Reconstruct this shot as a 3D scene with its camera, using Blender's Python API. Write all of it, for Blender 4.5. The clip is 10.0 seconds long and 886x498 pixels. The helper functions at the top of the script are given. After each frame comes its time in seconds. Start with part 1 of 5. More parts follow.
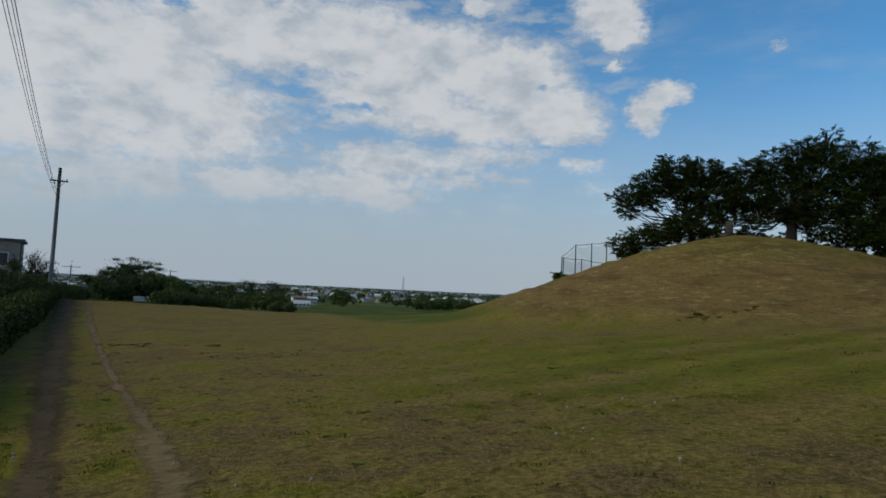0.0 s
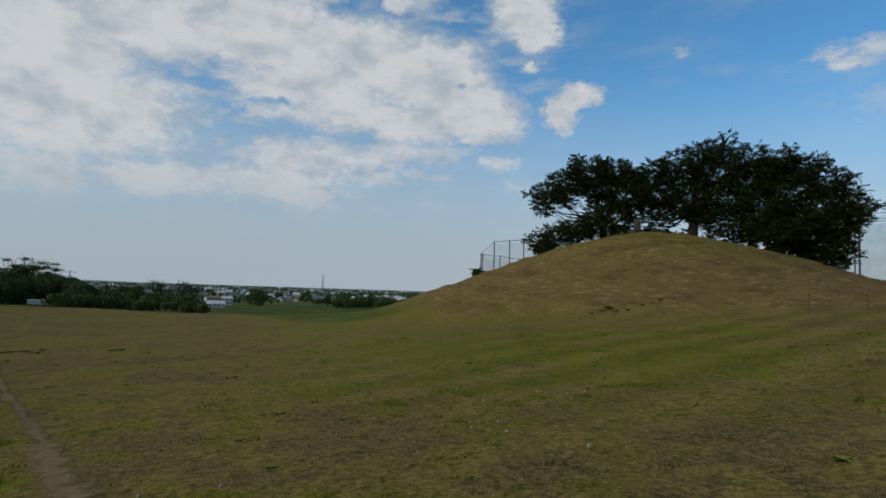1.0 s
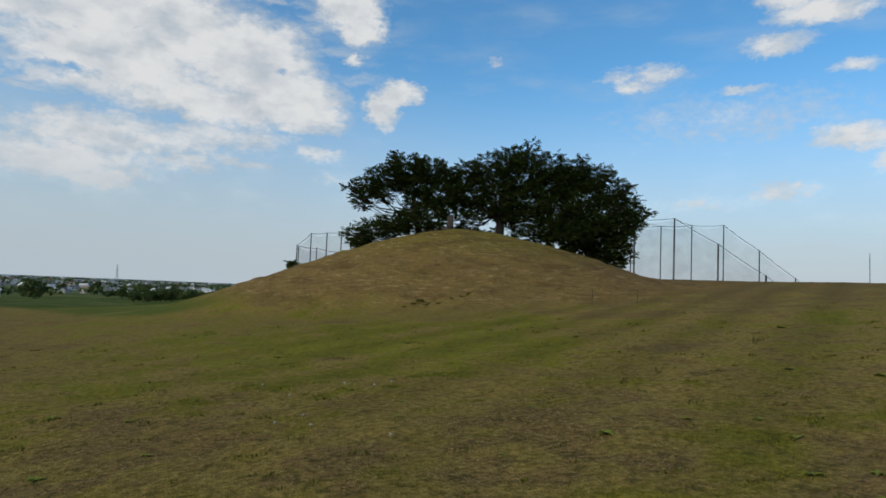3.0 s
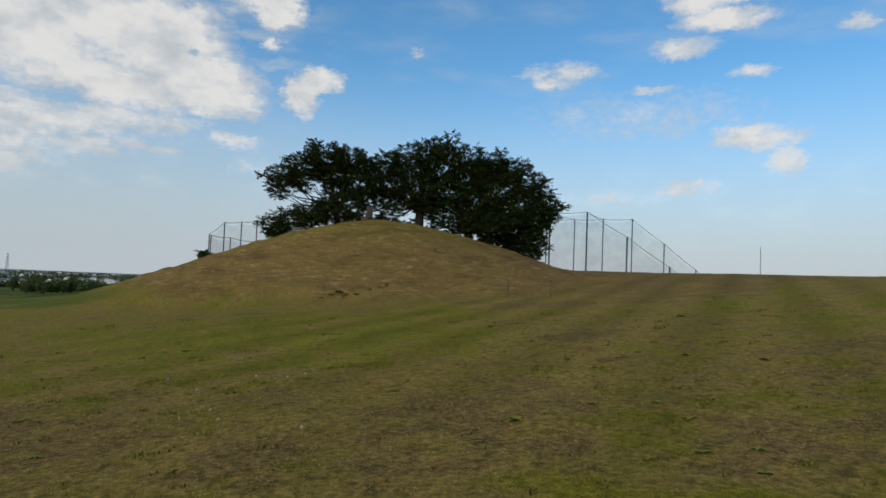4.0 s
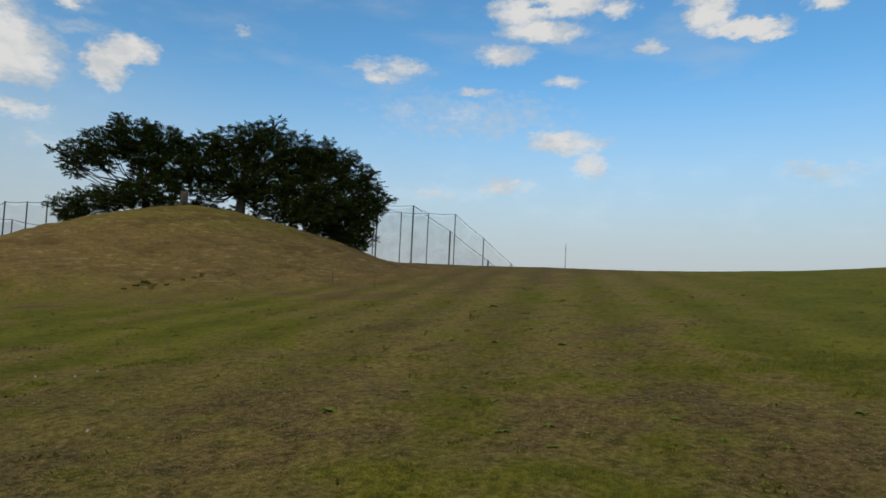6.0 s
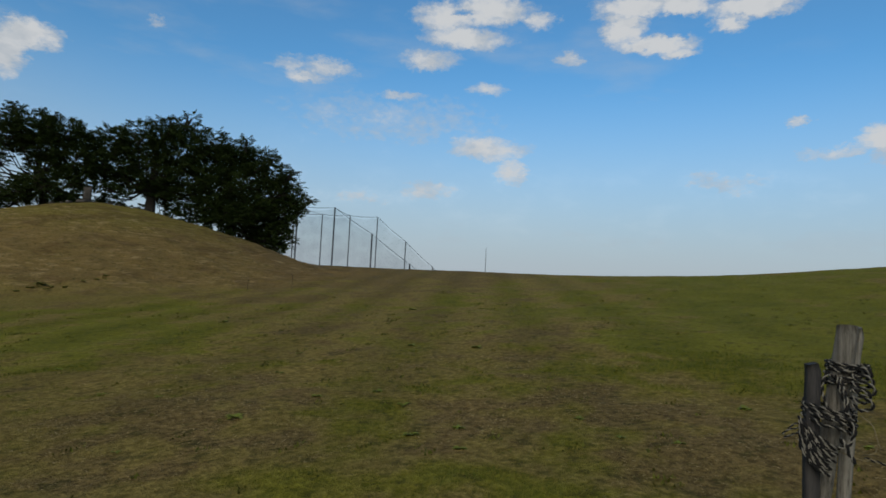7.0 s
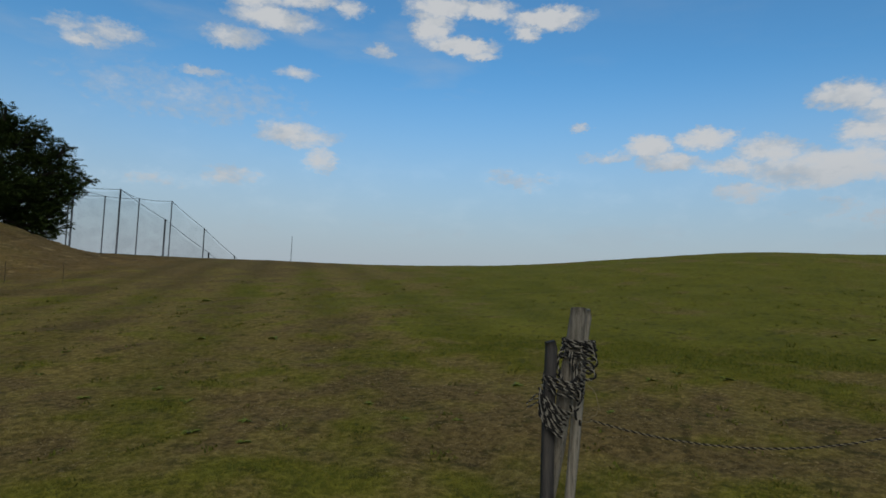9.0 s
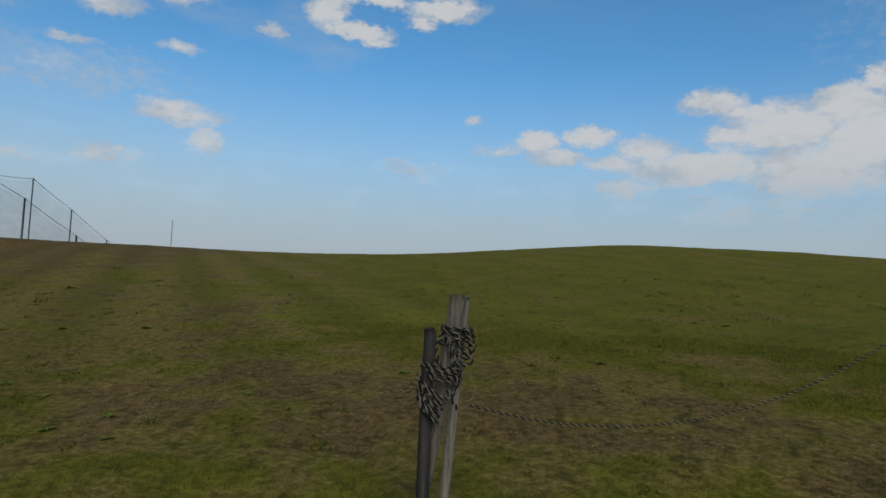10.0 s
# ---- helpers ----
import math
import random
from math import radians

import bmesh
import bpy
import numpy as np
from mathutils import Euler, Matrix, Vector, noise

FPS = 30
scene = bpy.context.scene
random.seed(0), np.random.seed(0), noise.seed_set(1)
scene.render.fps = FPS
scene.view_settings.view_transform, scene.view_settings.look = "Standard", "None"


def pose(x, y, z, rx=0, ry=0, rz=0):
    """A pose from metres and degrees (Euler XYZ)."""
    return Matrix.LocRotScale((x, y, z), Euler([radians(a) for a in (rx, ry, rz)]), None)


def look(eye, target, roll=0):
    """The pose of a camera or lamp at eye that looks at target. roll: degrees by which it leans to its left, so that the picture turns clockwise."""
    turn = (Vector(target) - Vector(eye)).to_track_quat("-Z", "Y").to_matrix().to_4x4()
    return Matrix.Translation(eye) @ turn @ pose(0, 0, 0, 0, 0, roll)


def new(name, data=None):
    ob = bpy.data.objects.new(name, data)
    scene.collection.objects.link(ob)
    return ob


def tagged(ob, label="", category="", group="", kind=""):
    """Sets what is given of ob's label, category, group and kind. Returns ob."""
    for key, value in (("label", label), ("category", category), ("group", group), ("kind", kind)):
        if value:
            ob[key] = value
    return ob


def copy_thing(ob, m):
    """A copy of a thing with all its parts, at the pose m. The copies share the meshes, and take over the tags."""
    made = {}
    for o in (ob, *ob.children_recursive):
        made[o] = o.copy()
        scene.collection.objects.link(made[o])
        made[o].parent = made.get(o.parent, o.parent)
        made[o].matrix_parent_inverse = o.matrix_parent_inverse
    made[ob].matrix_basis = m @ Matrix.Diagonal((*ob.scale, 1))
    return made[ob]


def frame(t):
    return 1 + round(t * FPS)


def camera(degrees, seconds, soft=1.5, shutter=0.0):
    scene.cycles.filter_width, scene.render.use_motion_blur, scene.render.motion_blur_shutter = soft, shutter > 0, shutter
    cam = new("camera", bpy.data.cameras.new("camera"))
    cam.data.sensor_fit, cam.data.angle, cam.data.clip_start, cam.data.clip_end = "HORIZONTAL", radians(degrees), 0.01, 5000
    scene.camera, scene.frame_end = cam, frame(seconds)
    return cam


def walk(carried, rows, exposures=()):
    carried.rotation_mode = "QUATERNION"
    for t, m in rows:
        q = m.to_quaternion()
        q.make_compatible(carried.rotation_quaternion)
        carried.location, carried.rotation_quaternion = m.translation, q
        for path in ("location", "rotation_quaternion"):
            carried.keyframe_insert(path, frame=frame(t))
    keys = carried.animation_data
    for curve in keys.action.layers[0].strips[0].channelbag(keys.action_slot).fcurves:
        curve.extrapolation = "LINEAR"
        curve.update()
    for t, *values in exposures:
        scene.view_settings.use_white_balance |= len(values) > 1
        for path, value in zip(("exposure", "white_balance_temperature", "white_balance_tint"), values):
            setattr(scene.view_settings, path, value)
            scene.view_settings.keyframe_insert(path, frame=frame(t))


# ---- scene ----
EYE = 1.5
ROWS = [
    (0.0, 0.0000, -0.0000, 0.0000, -0.180, 3.737, -2.699),
    (0.5, 0.0195, -0.0003, 0.0029, -3.193, 3.428, -2.061),
    (1.0, 0.0497, 0.0018, -0.0008, -7.456, 3.768, -1.875),
    (1.5, 0.0685, -0.0097, -0.0035, -11.554, 3.561, -2.074),
    (2.0, 0.0869, -0.0180, -0.0037, -15.578, 3.825, -2.348),
    (2.5, 0.1033, -0.0236, -0.0060, -20.149, 3.827, -2.433),
    (4.0, 0.1633, -0.0654, -0.0087, -31.608, 3.268, -2.383),
    (4.5, 0.1858, -0.0715, -0.0158, -35.709, 2.691, -2.598),
    (5.0, 0.2015, -0.0821, -0.0152, -39.800, 2.919, -2.841),
    (6.5, 0.2575, -0.1579, -0.0115, -51.050, 3.451, -2.702),
    (7.0, 0.2736, -0.2039, -0.0057, -54.669, 3.839, -2.897),
    (7.5, 0.2844, -0.2518, -0.0070, -59.098, 3.578, -3.010),
    (8.0, 0.2912, -0.2903, -0.0057, -63.559, 3.762, -2.900),
    (8.5, 0.2872, -0.3246, -0.0051, -68.291, 3.564, -2.632),
    (9.0, 0.2893, -0.3521, -0.0028, -72.216, 3.691, -2.429),
    (9.5, 0.2938, -0.3726, -0.0035, -76.520, 3.463, -2.682),
    (10.0, 0.3055, -0.3993, -0.0076, -82.118, 3.110, -2.834),
]
cam = camera(71.03, 10.0, soft=1.7)
walk(cam, [(t, pose(x, y, EYE + z, 90 + pitch, roll, yaw)) for t, x, y, z, yaw, pitch, roll in ROWS],
     exposures=[(0.0, -0.25, 6350, 10), (1.0, -0.23, 6400, 10), (2.5, 0.03, 6550, 10), (4.0, 0.06, 6800, 11), (4.5, 0.12, 7050, 12), (5.2, 0.12, 7150, 12), (6.5, -0.14, 6550, 10), (8.0, -0.31, 6400, 10), (10.0, -0.33, 6400, 10)])

# ---- sky, sun ----
SUN_AZ, SUN_EL = -105.0, 31.0
world = bpy.data.worlds.new("sky")
scene.world = world
world.use_nodes = True
wn, wl = world.node_tree.nodes, world.node_tree.links
wn.clear()


def wmath(op, a, b=None, c=None, clamp=False):
    n = wn.new("ShaderNodeMath")
    n.operation, n.use_clamp = op, clamp
    for i, v in enumerate((a, b, c)):
        if v is None:
            continue
        if isinstance(v, (int, float)):
            n.inputs[i].default_value = v
        else:
            wl.new(v, n.inputs[i])
    return n.outputs[0]


def wvec(op, a, b):
    n = wn.new("ShaderNodeVectorMath")
    n.operation = op
    for i, v in enumerate((a, b)):
        if isinstance(v, tuple):
            n.inputs[i].default_value = v
        elif v is not None:
            wl.new(v, n.inputs[i])
    return n.outputs["Value"] if op in ("LENGTH", "DOT_PRODUCT") else n.outputs[0]


def wnoise(vec, scale, detail, rough=0.55):
    n = wn.new("ShaderNodeTexNoise")
    n.inputs["Scale"].default_value, n.inputs["Detail"].default_value, n.inputs["Roughness"].default_value = scale, detail, rough
    wl.new(vec, n.inputs["Vector"])
    return n


def wramp(v, lo, hi, out0=0.0, out1=1.0):
    n = wn.new("ShaderNodeMapRange")
    n.interpolation_type = "SMOOTHSTEP"
    for i, x in enumerate((lo, hi, out0, out1)):
        n.inputs[i + 1].default_value = x
    wl.new(v, n.inputs[0])
    return n.outputs[0]


def wmix(f, a, b):
    n = wn.new("ShaderNodeMix")
    n.data_type = "RGBA"
    wl.new(f, n.inputs[0])
    for i, v in ((6, a), (7, b)):
        if isinstance(v, tuple):
            n.inputs[i].default_value = (*v, 1)
        else:
            wl.new(v, n.inputs[i])
    return n.outputs[2]


coords = wn.new("ShaderNodeTexCoord").outputs["Generated"]
sep = wn.new("ShaderNodeSeparateXYZ")
wl.new(coords, sep.inputs[0])
azimuth = wmath("MULTIPLY", wmath("ARCTAN2", sep.outputs[0], sep.outputs[1]), 57.2958)
elevation = wmath("MULTIPLY", wmath("ARCSINE", sep.outputs[2]), 57.2958)
comb = wn.new("ShaderNodeCombineXYZ")
wl.new(azimuth, comb.inputs[0])
wl.new(elevation, comb.inputs[1])
flat = wvec("MULTIPLY", comb.outputs[0], (1.0, 1.7, 1.0))
warp = wvec("SUBTRACT", wnoise(flat, 0.16, 4.0).outputs["Color"], (0.5, 0.5, 0.5))
warp2 = wvec("SUBTRACT", wnoise(flat, 0.6, 4.0).outputs["Color"], (0.5, 0.5, 0.5))
warp3 = wvec("SUBTRACT", wnoise(flat, 2.1, 4.0, 0.6).outputs["Color"], (0.5, 0.5, 0.5))
drift = wvec("ADD", wvec("ADD", comb.outputs[0], wvec("MULTIPLY", warp, (1.6, 1.0, 0.0))), wvec("ADD", wvec("MULTIPLY", warp2, (2.6, 1.3, 0.0)), wvec("MULTIPLY", warp3, (1.3, 0.8, 0.0))))
cover = wmath("ADD", 0.0, -0.9)


def cloud(az, el, w, h, d=1.0):
    """One soft billow of the cloud field: bearing, height, half width and half height in degrees, density."""
    global cover
    off = wvec("MULTIPLY", wvec("SUBTRACT", drift, (az, el, 0.0)), (0.80 / w, 0.80 / h, 0.0))
    cover = wmath("MAXIMUM", cover, wmath("MULTIPLY_ADD", wvec("DOT_PRODUCT", off, off), -d, d))


# the broad bank over the valley
cloud(-34.6, 17.7, 7.2, 4.0, 1.50)
cloud(-27.9, 18.0, 9.1, 4.3, 1.50)
cloud(-19.6, 21.1, 9.0, 3.3, 1.50)
cloud(-10.6, 21.6, 9.8, 3.2, 1.50)
cloud(-2.1, 20.4, 9.0, 3.3, 1.45)
cloud(5.4, 19.2, 5.8, 3.4, 1.40)
cloud(8.7, 16.3, 5.4, 2.4, 1.45)
cloud(10.8, 15.1, 3.6, 1.7, 1.30)
cloud(2.4, 15.0, 7.9, 2.0, 1.30)
cloud(-5.1, 17.3, 7.4, 2.9, 1.40)
cloud(-24.6, 14.1, 10.5, 3.2, 1.35)
cloud(-33.0, 11.8, 7.4, 3.4, 1.35)
cloud(-17.8, 8.7, 8.1, 1.9, 1.15)
cloud(-8.8, 9.0, 7.7, 2.0, 1.20)
cloud(-5.1, 7.9, 4.2, 1.3, 1.15)
cloud(0.0, 10.0, 4.2, 1.3, 0.90)
cloud(-28.4, 8.0, 10.6, 2.7, 1.05)
cloud(-20.8, 11.8, 6.0, 2.1, 1.00)
cloud(-33.7, 6.4, 7.3, 3.0, 1.00)
cloud(3.6, 12.5, 6.3, 1.3, 0.90)
cloud(-24.0, 11.0, 8.0, 2.1, 1.05)
cloud(-5.8, 11.4, 7.0, 2.0, 1.05)
cloud(1.5, 11.8, 4.8, 1.5, 0.85)
# torn pieces beside it
cloud(2.2, 25.1, 1.4, 0.8, 1.20)
cloud(14.2, 24.6, 3.1, 2.1, 1.35)
cloud(15.5, 22.8, 2.2, 1.4, 1.35)
cloud(15.1, 20.3, 0.9, 0.6, 1.05)
cloud(19.6, 17.6, 2.0, 1.0, 1.30)
cloud(18.0, 16.2, 1.6, 1.7, 1.30)
cloud(12.2, 11.7, 2.1, 0.8, 0.85)
cloud(13.5, 9.4, 2.3, 0.6, 0.50)
# small clouds past the trees
cloud(42.9, 19.2, 2.2, 0.6, 0.80)
cloud(41.2, 18.3, 2.0, 0.5, 0.75)
cloud(39.4, 19.2, 1.2, 0.5, 0.50)
cloud(50.0, 17.6, 1.7, 0.3, 0.60)
cloud(57.9, 18.5, 1.4, 0.5, 0.65)
cloud(65.3, 21.0, 1.1, 0.4, 0.65)
cloud(58.3, 13.1, 3.5, 1.0, 0.95)
cloud(60.4, 11.2, 1.7, 1.1, 0.95)
cloud(52.6, 9.2, 3.1, 1.1, 0.80)
cloud(46.8, 8.1, 4.4, 0.9, 0.60)
cloud(11.9, 11.7, 1.8, 0.7, 0.85)
cloud(28.5, 20.6, 0.7, 0.3, 0.40)
cloud(49.3, 14.8, 7.7, 1.8, 0.28)
# ragged cumulus overhead
cloud(57.8, 25.0, 3.3, 1.0, 1.20)
cloud(53.6, 24.4, 2.5, 1.1, 1.20)
cloud(55.5, 22.7, 3.5, 0.9, 1.25)
cloud(62.5, 24.1, 1.4, 0.7, 0.90)
cloud(52.4, 20.7, 2.3, 0.7, 0.85)
cloud(71.0, 24.9, 3.1, 0.9, 1.30)
cloud(70.3, 23.3, 1.9, 1.3, 1.30)
cloud(72.9, 21.8, 3.0, 0.7, 1.30)
cloud(74.9, 21.1, 1.5, 0.4, 1.00)
cloud(80.9, 24.1, 3.4, 0.8, 1.35)
cloud(79.0, 23.0, 1.3, 0.6, 1.10)
cloud(75.4, 24.9, 2.3, 0.8, 1.20)
cloud(65.0, 20.9, 0.9, 0.3, 0.60)
cloud(84.3, 15.0, 0.7, 0.3, 0.70)
cloud(47.2, 8.4, 3.9, 0.8, 0.50)
cloud(79.6, 9.4, 2.0, 0.7, 0.55)
# the bank over the ridge
cloud(90.3, 13.0, 2.0, 1.1, 1.30)
cloud(95.0, 13.5, 2.4, 0.9, 1.25)
cloud(92.0, 11.7, 3.2, 0.7, 1.00)
cloud(96.8, 11.2, 2.7, 0.8, 1.05)
cloud(97.9, 9.1, 2.9, 1.0, 0.85)
cloud(99.9, 12.4, 2.6, 1.1, 1.10)
cloud(105.3, 16.1, 2.4, 1.0, 1.35)
cloud(108.4, 15.2, 1.9, 0.8, 1.20)
cloud(106.6, 13.3, 2.4, 1.0, 1.20)
cloud(104.4, 10.7, 6.7, 1.8, 1.15)
cloud(110.7, 13.9, 4.5, 1.9, 1.35)
cloud(115.0, 15.2, 2.6, 1.4, 1.40)
cloud(117.1, 16.8, 1.2, 0.9, 1.30)
cloud(114.1, 16.2, 1.4, 0.5, 1.20)
cloud(113.1, 10.4, 5.8, 2.4, 1.20)
cloud(116.5, 12.3, 3.2, 2.8, 1.35)
cloud(78.8, 10.3, 4.7, 0.8, 0.55)
cloud(84.3, 14.9, 0.8, 0.3, 0.60)
cloud(86.6, 12.2, 2.4, 0.5, 0.70)
cloud(109.2, 7.3, 10.8, 1.6, 0.70)
# the rest of the sky, out of sight
cloud(-70.0, 30.0, 30.0, 16.0, 1.1)
cloud(-120.0, 22.0, 34.0, 12.0, 1.0)
cloud(165.0, 20.0, 36.0, 10.0, 1.0)


def gap(az, el, w, h, d):
    """A hole torn in the clouds, in the same terms."""
    global cover
    off = wvec("MULTIPLY", wvec("SUBTRACT", drift, (az, el, 0.0)), (1.0 / w, 1.0 / h, 0.0))
    cover = wmath("SUBTRACT", cover, wmath("MAXIMUM", wmath("MULTIPLY_ADD", wvec("LENGTH", off, None), -d * 1.3, d * 1.3), 0.0))


# blue gaps in the bank
gap(-12.7, 12.6, 3.0, 1.0, 0.70)
gap(-8.2, 16.1, 2.9, 0.7, 0.80)
gap(-24.4, 22.3, 1.8, 0.7, 0.90)
gap(0.1, 13.5, 1.9, 0.8, 0.70)
gap(-3.7, 20.2, 0.8, 0.4, 0.60)
gap(8.6, 18.4, 1.0, 0.3, 0.50)
# and overhead
gap(74.6, 23.2, 1.2, 1.1, 1.20)
gap(54.8, 24.8, 1.2, 0.4, 0.90)

billow = wnoise(wvec("ADD", flat, wvec("MULTIPLY", warp2, (2.0, 2.0, 0.0))), 0.34, 9.0, 0.6).outputs[0]
tear = wnoise(wvec("ADD", flat, wvec("MULTIPLY", warp3, (0.8, 0.8, 0.0))), 1.1, 7.0, 0.56).outputs[0]
dens = wmath("MULTIPLY_ADD", wmath("SUBTRACT", billow, 0.5), 1.1, cover)
dens = wmath("MULTIPLY_ADD", wmath("SUBTRACT", tear, 0.5), 0.9, dens)
mask = wramp(dens, -0.50, 1.12, 0.0, 0.98)
thin = wramp(wnoise(wvec("MULTIPLY", comb.outputs[0], (0.5, 1.6, 1.0)), 0.16, 5.0).outputs[0], 0.46, 0.78, 0.0, 0.30)
thin = wmath("MULTIPLY", thin, wramp(azimuth, 70.0, 88.0, 1.0, 0.25))
streak = wramp(wnoise(wvec("ADD", wvec("MULTIPLY", comb.outputs[0], (0.35, 1.3, 1.0)), wvec("MULTIPLY", warp2, (1.2, 1.2, 0.0))), 0.42, 7.0, 0.58).outputs[0], 0.40, 0.66, 0.0, 0.9)
thin = wmath("MAXIMUM", thin, wmath("MULTIPLY", streak, wmath("MULTIPLY", wramp(azimuth, 8.0, 24.0, 1.0, 0.0), wramp(elevation, 2.0, 8.0))))
veil = wmath("MULTIPLY", wramp(elevation, 4.0, 15.0, 0.9, 0.0), wramp(azimuth, 12.0, 34.0, 0.7, 1.0))
veil = wmath("MULTIPLY", veil, wramp(wnoise(wvec("MULTIPLY", comb.outputs[0], (0.6, 1.5, 1.0)), 0.10, 6.0).outputs[0], 0.34, 0.60, 0.55, 1.0))
# the bank thins into an even grey sheet towards the plain
sheet = wmath("MULTIPLY", wramp(azimuth, -2.0, 14.0, 0.72, 0.0), wramp(elevation, 9.0, 19.0, 1.0, 0.10))
mask = wmath("MAXIMUM", wmath("MAXIMUM", mask, sheet), wmath("MAXIMUM", thin, veil))
haze = wramp(wmath("MULTIPLY", elevation, wramp(azimuth, 0.0, 30.0, 0.85, 1.0)), 0.0, 21.0, 1.0, 0.0)
bright = wramp(wmath("MULTIPLY_ADD", wmath("MINIMUM", wmath("MAXIMUM", dens, 0.15), 1.0), 0.45, wmath("MULTIPLY", wnoise(wvec("ADD", flat, wvec("MULTIPLY", warp2, (1.4, 1.4, 0.0))), 0.24, 7.0, 0.55).outputs[0], 1.9)), 0.90, 1.62)
bright = wmath("ADD", bright, wramp(azimuth, 8.0, 24.0, 0.0, 0.30), clamp=True)
bright = wmath("SUBTRACT", bright, wmath("MULTIPLY", wramp(elevation, 6.0, 13.0, 0.38, 0.0), wramp(azimuth, 60.0, 80.0)), clamp=True)
west = wramp(azimuth, -15.0, 60.0, 1.0, 0.0)
cloud_colour = wmix(bright, (0.44, 0.500, 0.560), (0.70, 0.715, 0.725))
haze_colour = wmix(west, (0.480, 0.545, 0.600), (0.428, 0.500, 0.560))
sky = wn.new("ShaderNodeTexSky")
sky.sky_type, sky.sun_disc = "NISHITA", False
sky.sun_elevation, sky.sun_rotation = radians(SUN_EL), radians(SUN_AZ)
sky.air_density, sky.dust_density, sky.ozone_density = 1.0, 0.6, 3.0
clear = wn.new("ShaderNodeBackground")
clear.inputs[1].default_value = 0.12
tint = wn.new("ShaderNodeMix")
tint.data_type, tint.blend_type = "RGBA", "MULTIPLY"
tint.inputs[0].default_value = 1.0
tint.inputs[7].default_value = (0.66, 1.17, 1.33, 1)
wl.new(sky.outputs[0], tint.inputs[6])
wl.new(tint.outputs[2], clear.inputs[0])
misty = wn.new("ShaderNodeBackground")
misty.inputs[1].default_value = 1.0
wl.new(wmix(wmath("MULTIPLY", mask, wramp(elevation, 3.0, 12.0)), haze_colour, cloud_colour), misty.inputs[0])
blend = wn.new("ShaderNodeMixShader")
wl.new(wmath("MAXIMUM", mask, haze), blend.inputs[0])
wl.new(clear.outputs[0], blend.inputs[1])
wl.new(misty.outputs[0], blend.inputs[2])
wout = wn.new("ShaderNodeOutputWorld")
wl.new(blend.outputs[0], wout.inputs[0])

lamp = bpy.data.lights.new("sun", "SUN")
lamp.energy, lamp.angle, lamp.color = 3.1, radians(38.0), (1.0, 0.89, 0.73)
sun = new("sun", lamp)
sa, se = radians(SUN_AZ), radians(SUN_EL)
sun.matrix_world = look((math.sin(sa) * math.cos(se) * 60, math.cos(sa) * math.cos(se) * 60, math.sin(se) * 60), (0, 0, 0))

# ---- materials ----


def graph(name, rough=0.8, metal=0.0):
    m = bpy.data.materials.new(name)
    m.use_nodes = True
    n = m.node_tree.nodes
    b = n["Principled BSDF"]
    b.inputs["Roughness"].default_value, b.inputs["Metallic"].default_value = rough, metal
    b.inputs["Specular IOR Level"].default_value = 0.25
    return m, n, m.node_tree.links, b


def mnoise(n, l, vec, scale, detail=5.0, rough=0.55):
    t = n.new("ShaderNodeTexNoise")
    t.inputs["Scale"].default_value, t.inputs["Detail"].default_value, t.inputs["Roughness"].default_value = scale, detail, rough
    if vec is not None:
        l.new(vec, t.inputs["Vector"])
    return t.outputs[0]


def mrange(n, l, v, lo, hi, a=0.0, b=1.0):
    t = n.new("ShaderNodeMapRange")
    t.interpolation_type = "SMOOTHSTEP"
    for i, x in enumerate((lo, hi, a, b)):
        t.inputs[i + 1].default_value = x
    l.new(v, t.inputs[0])
    return t.outputs[0]


def mmix(n, l, f, a, b, mode="MIX"):
    t = n.new("ShaderNodeMix")
    t.data_type, t.blend_type = "RGBA", mode
    for i, v in ((0, f), (6, a), (7, b)):
        if isinstance(v, tuple):
            t.inputs[i].default_value = (*v, 1)
        elif isinstance(v, (int, float)):
            t.inputs[i].default_value = v
        else:
            l.new(v, t.inputs[i])
    return t.outputs[2]


def mmath(n, l, op, a, b=0.0, c=0.0):
    t = n.new("ShaderNodeMath")
    t.operation = op
    for i, v in enumerate((a, b, c)):
        if isinstance(v, (int, float)):
            t.inputs[i].default_value = v
        else:
            l.new(v, t.inputs[i])
    return t.outputs[0]


def mvec(n, l, op, a, b):
    t = n.new("ShaderNodeVectorMath")
    t.operation = op
    for i, v in enumerate((a, b)):
        if isinstance(v, tuple):
            t.inputs[i].default_value = v
        else:
            l.new(v, t.inputs[i])
    return t.outputs["Value"] if op in ("LENGTH", "DOT_PRODUCT", "DISTANCE") else t.outputs[0]


def mbump(n, l, b, h, dist, strength=0.6):
    t = n.new("ShaderNodeBump")
    t.inputs["Distance"].default_value, t.inputs["Strength"].default_value = dist, strength
    l.new(h, t.inputs["Height"])
    l.new(t.outputs[0], b.inputs["Normal"])


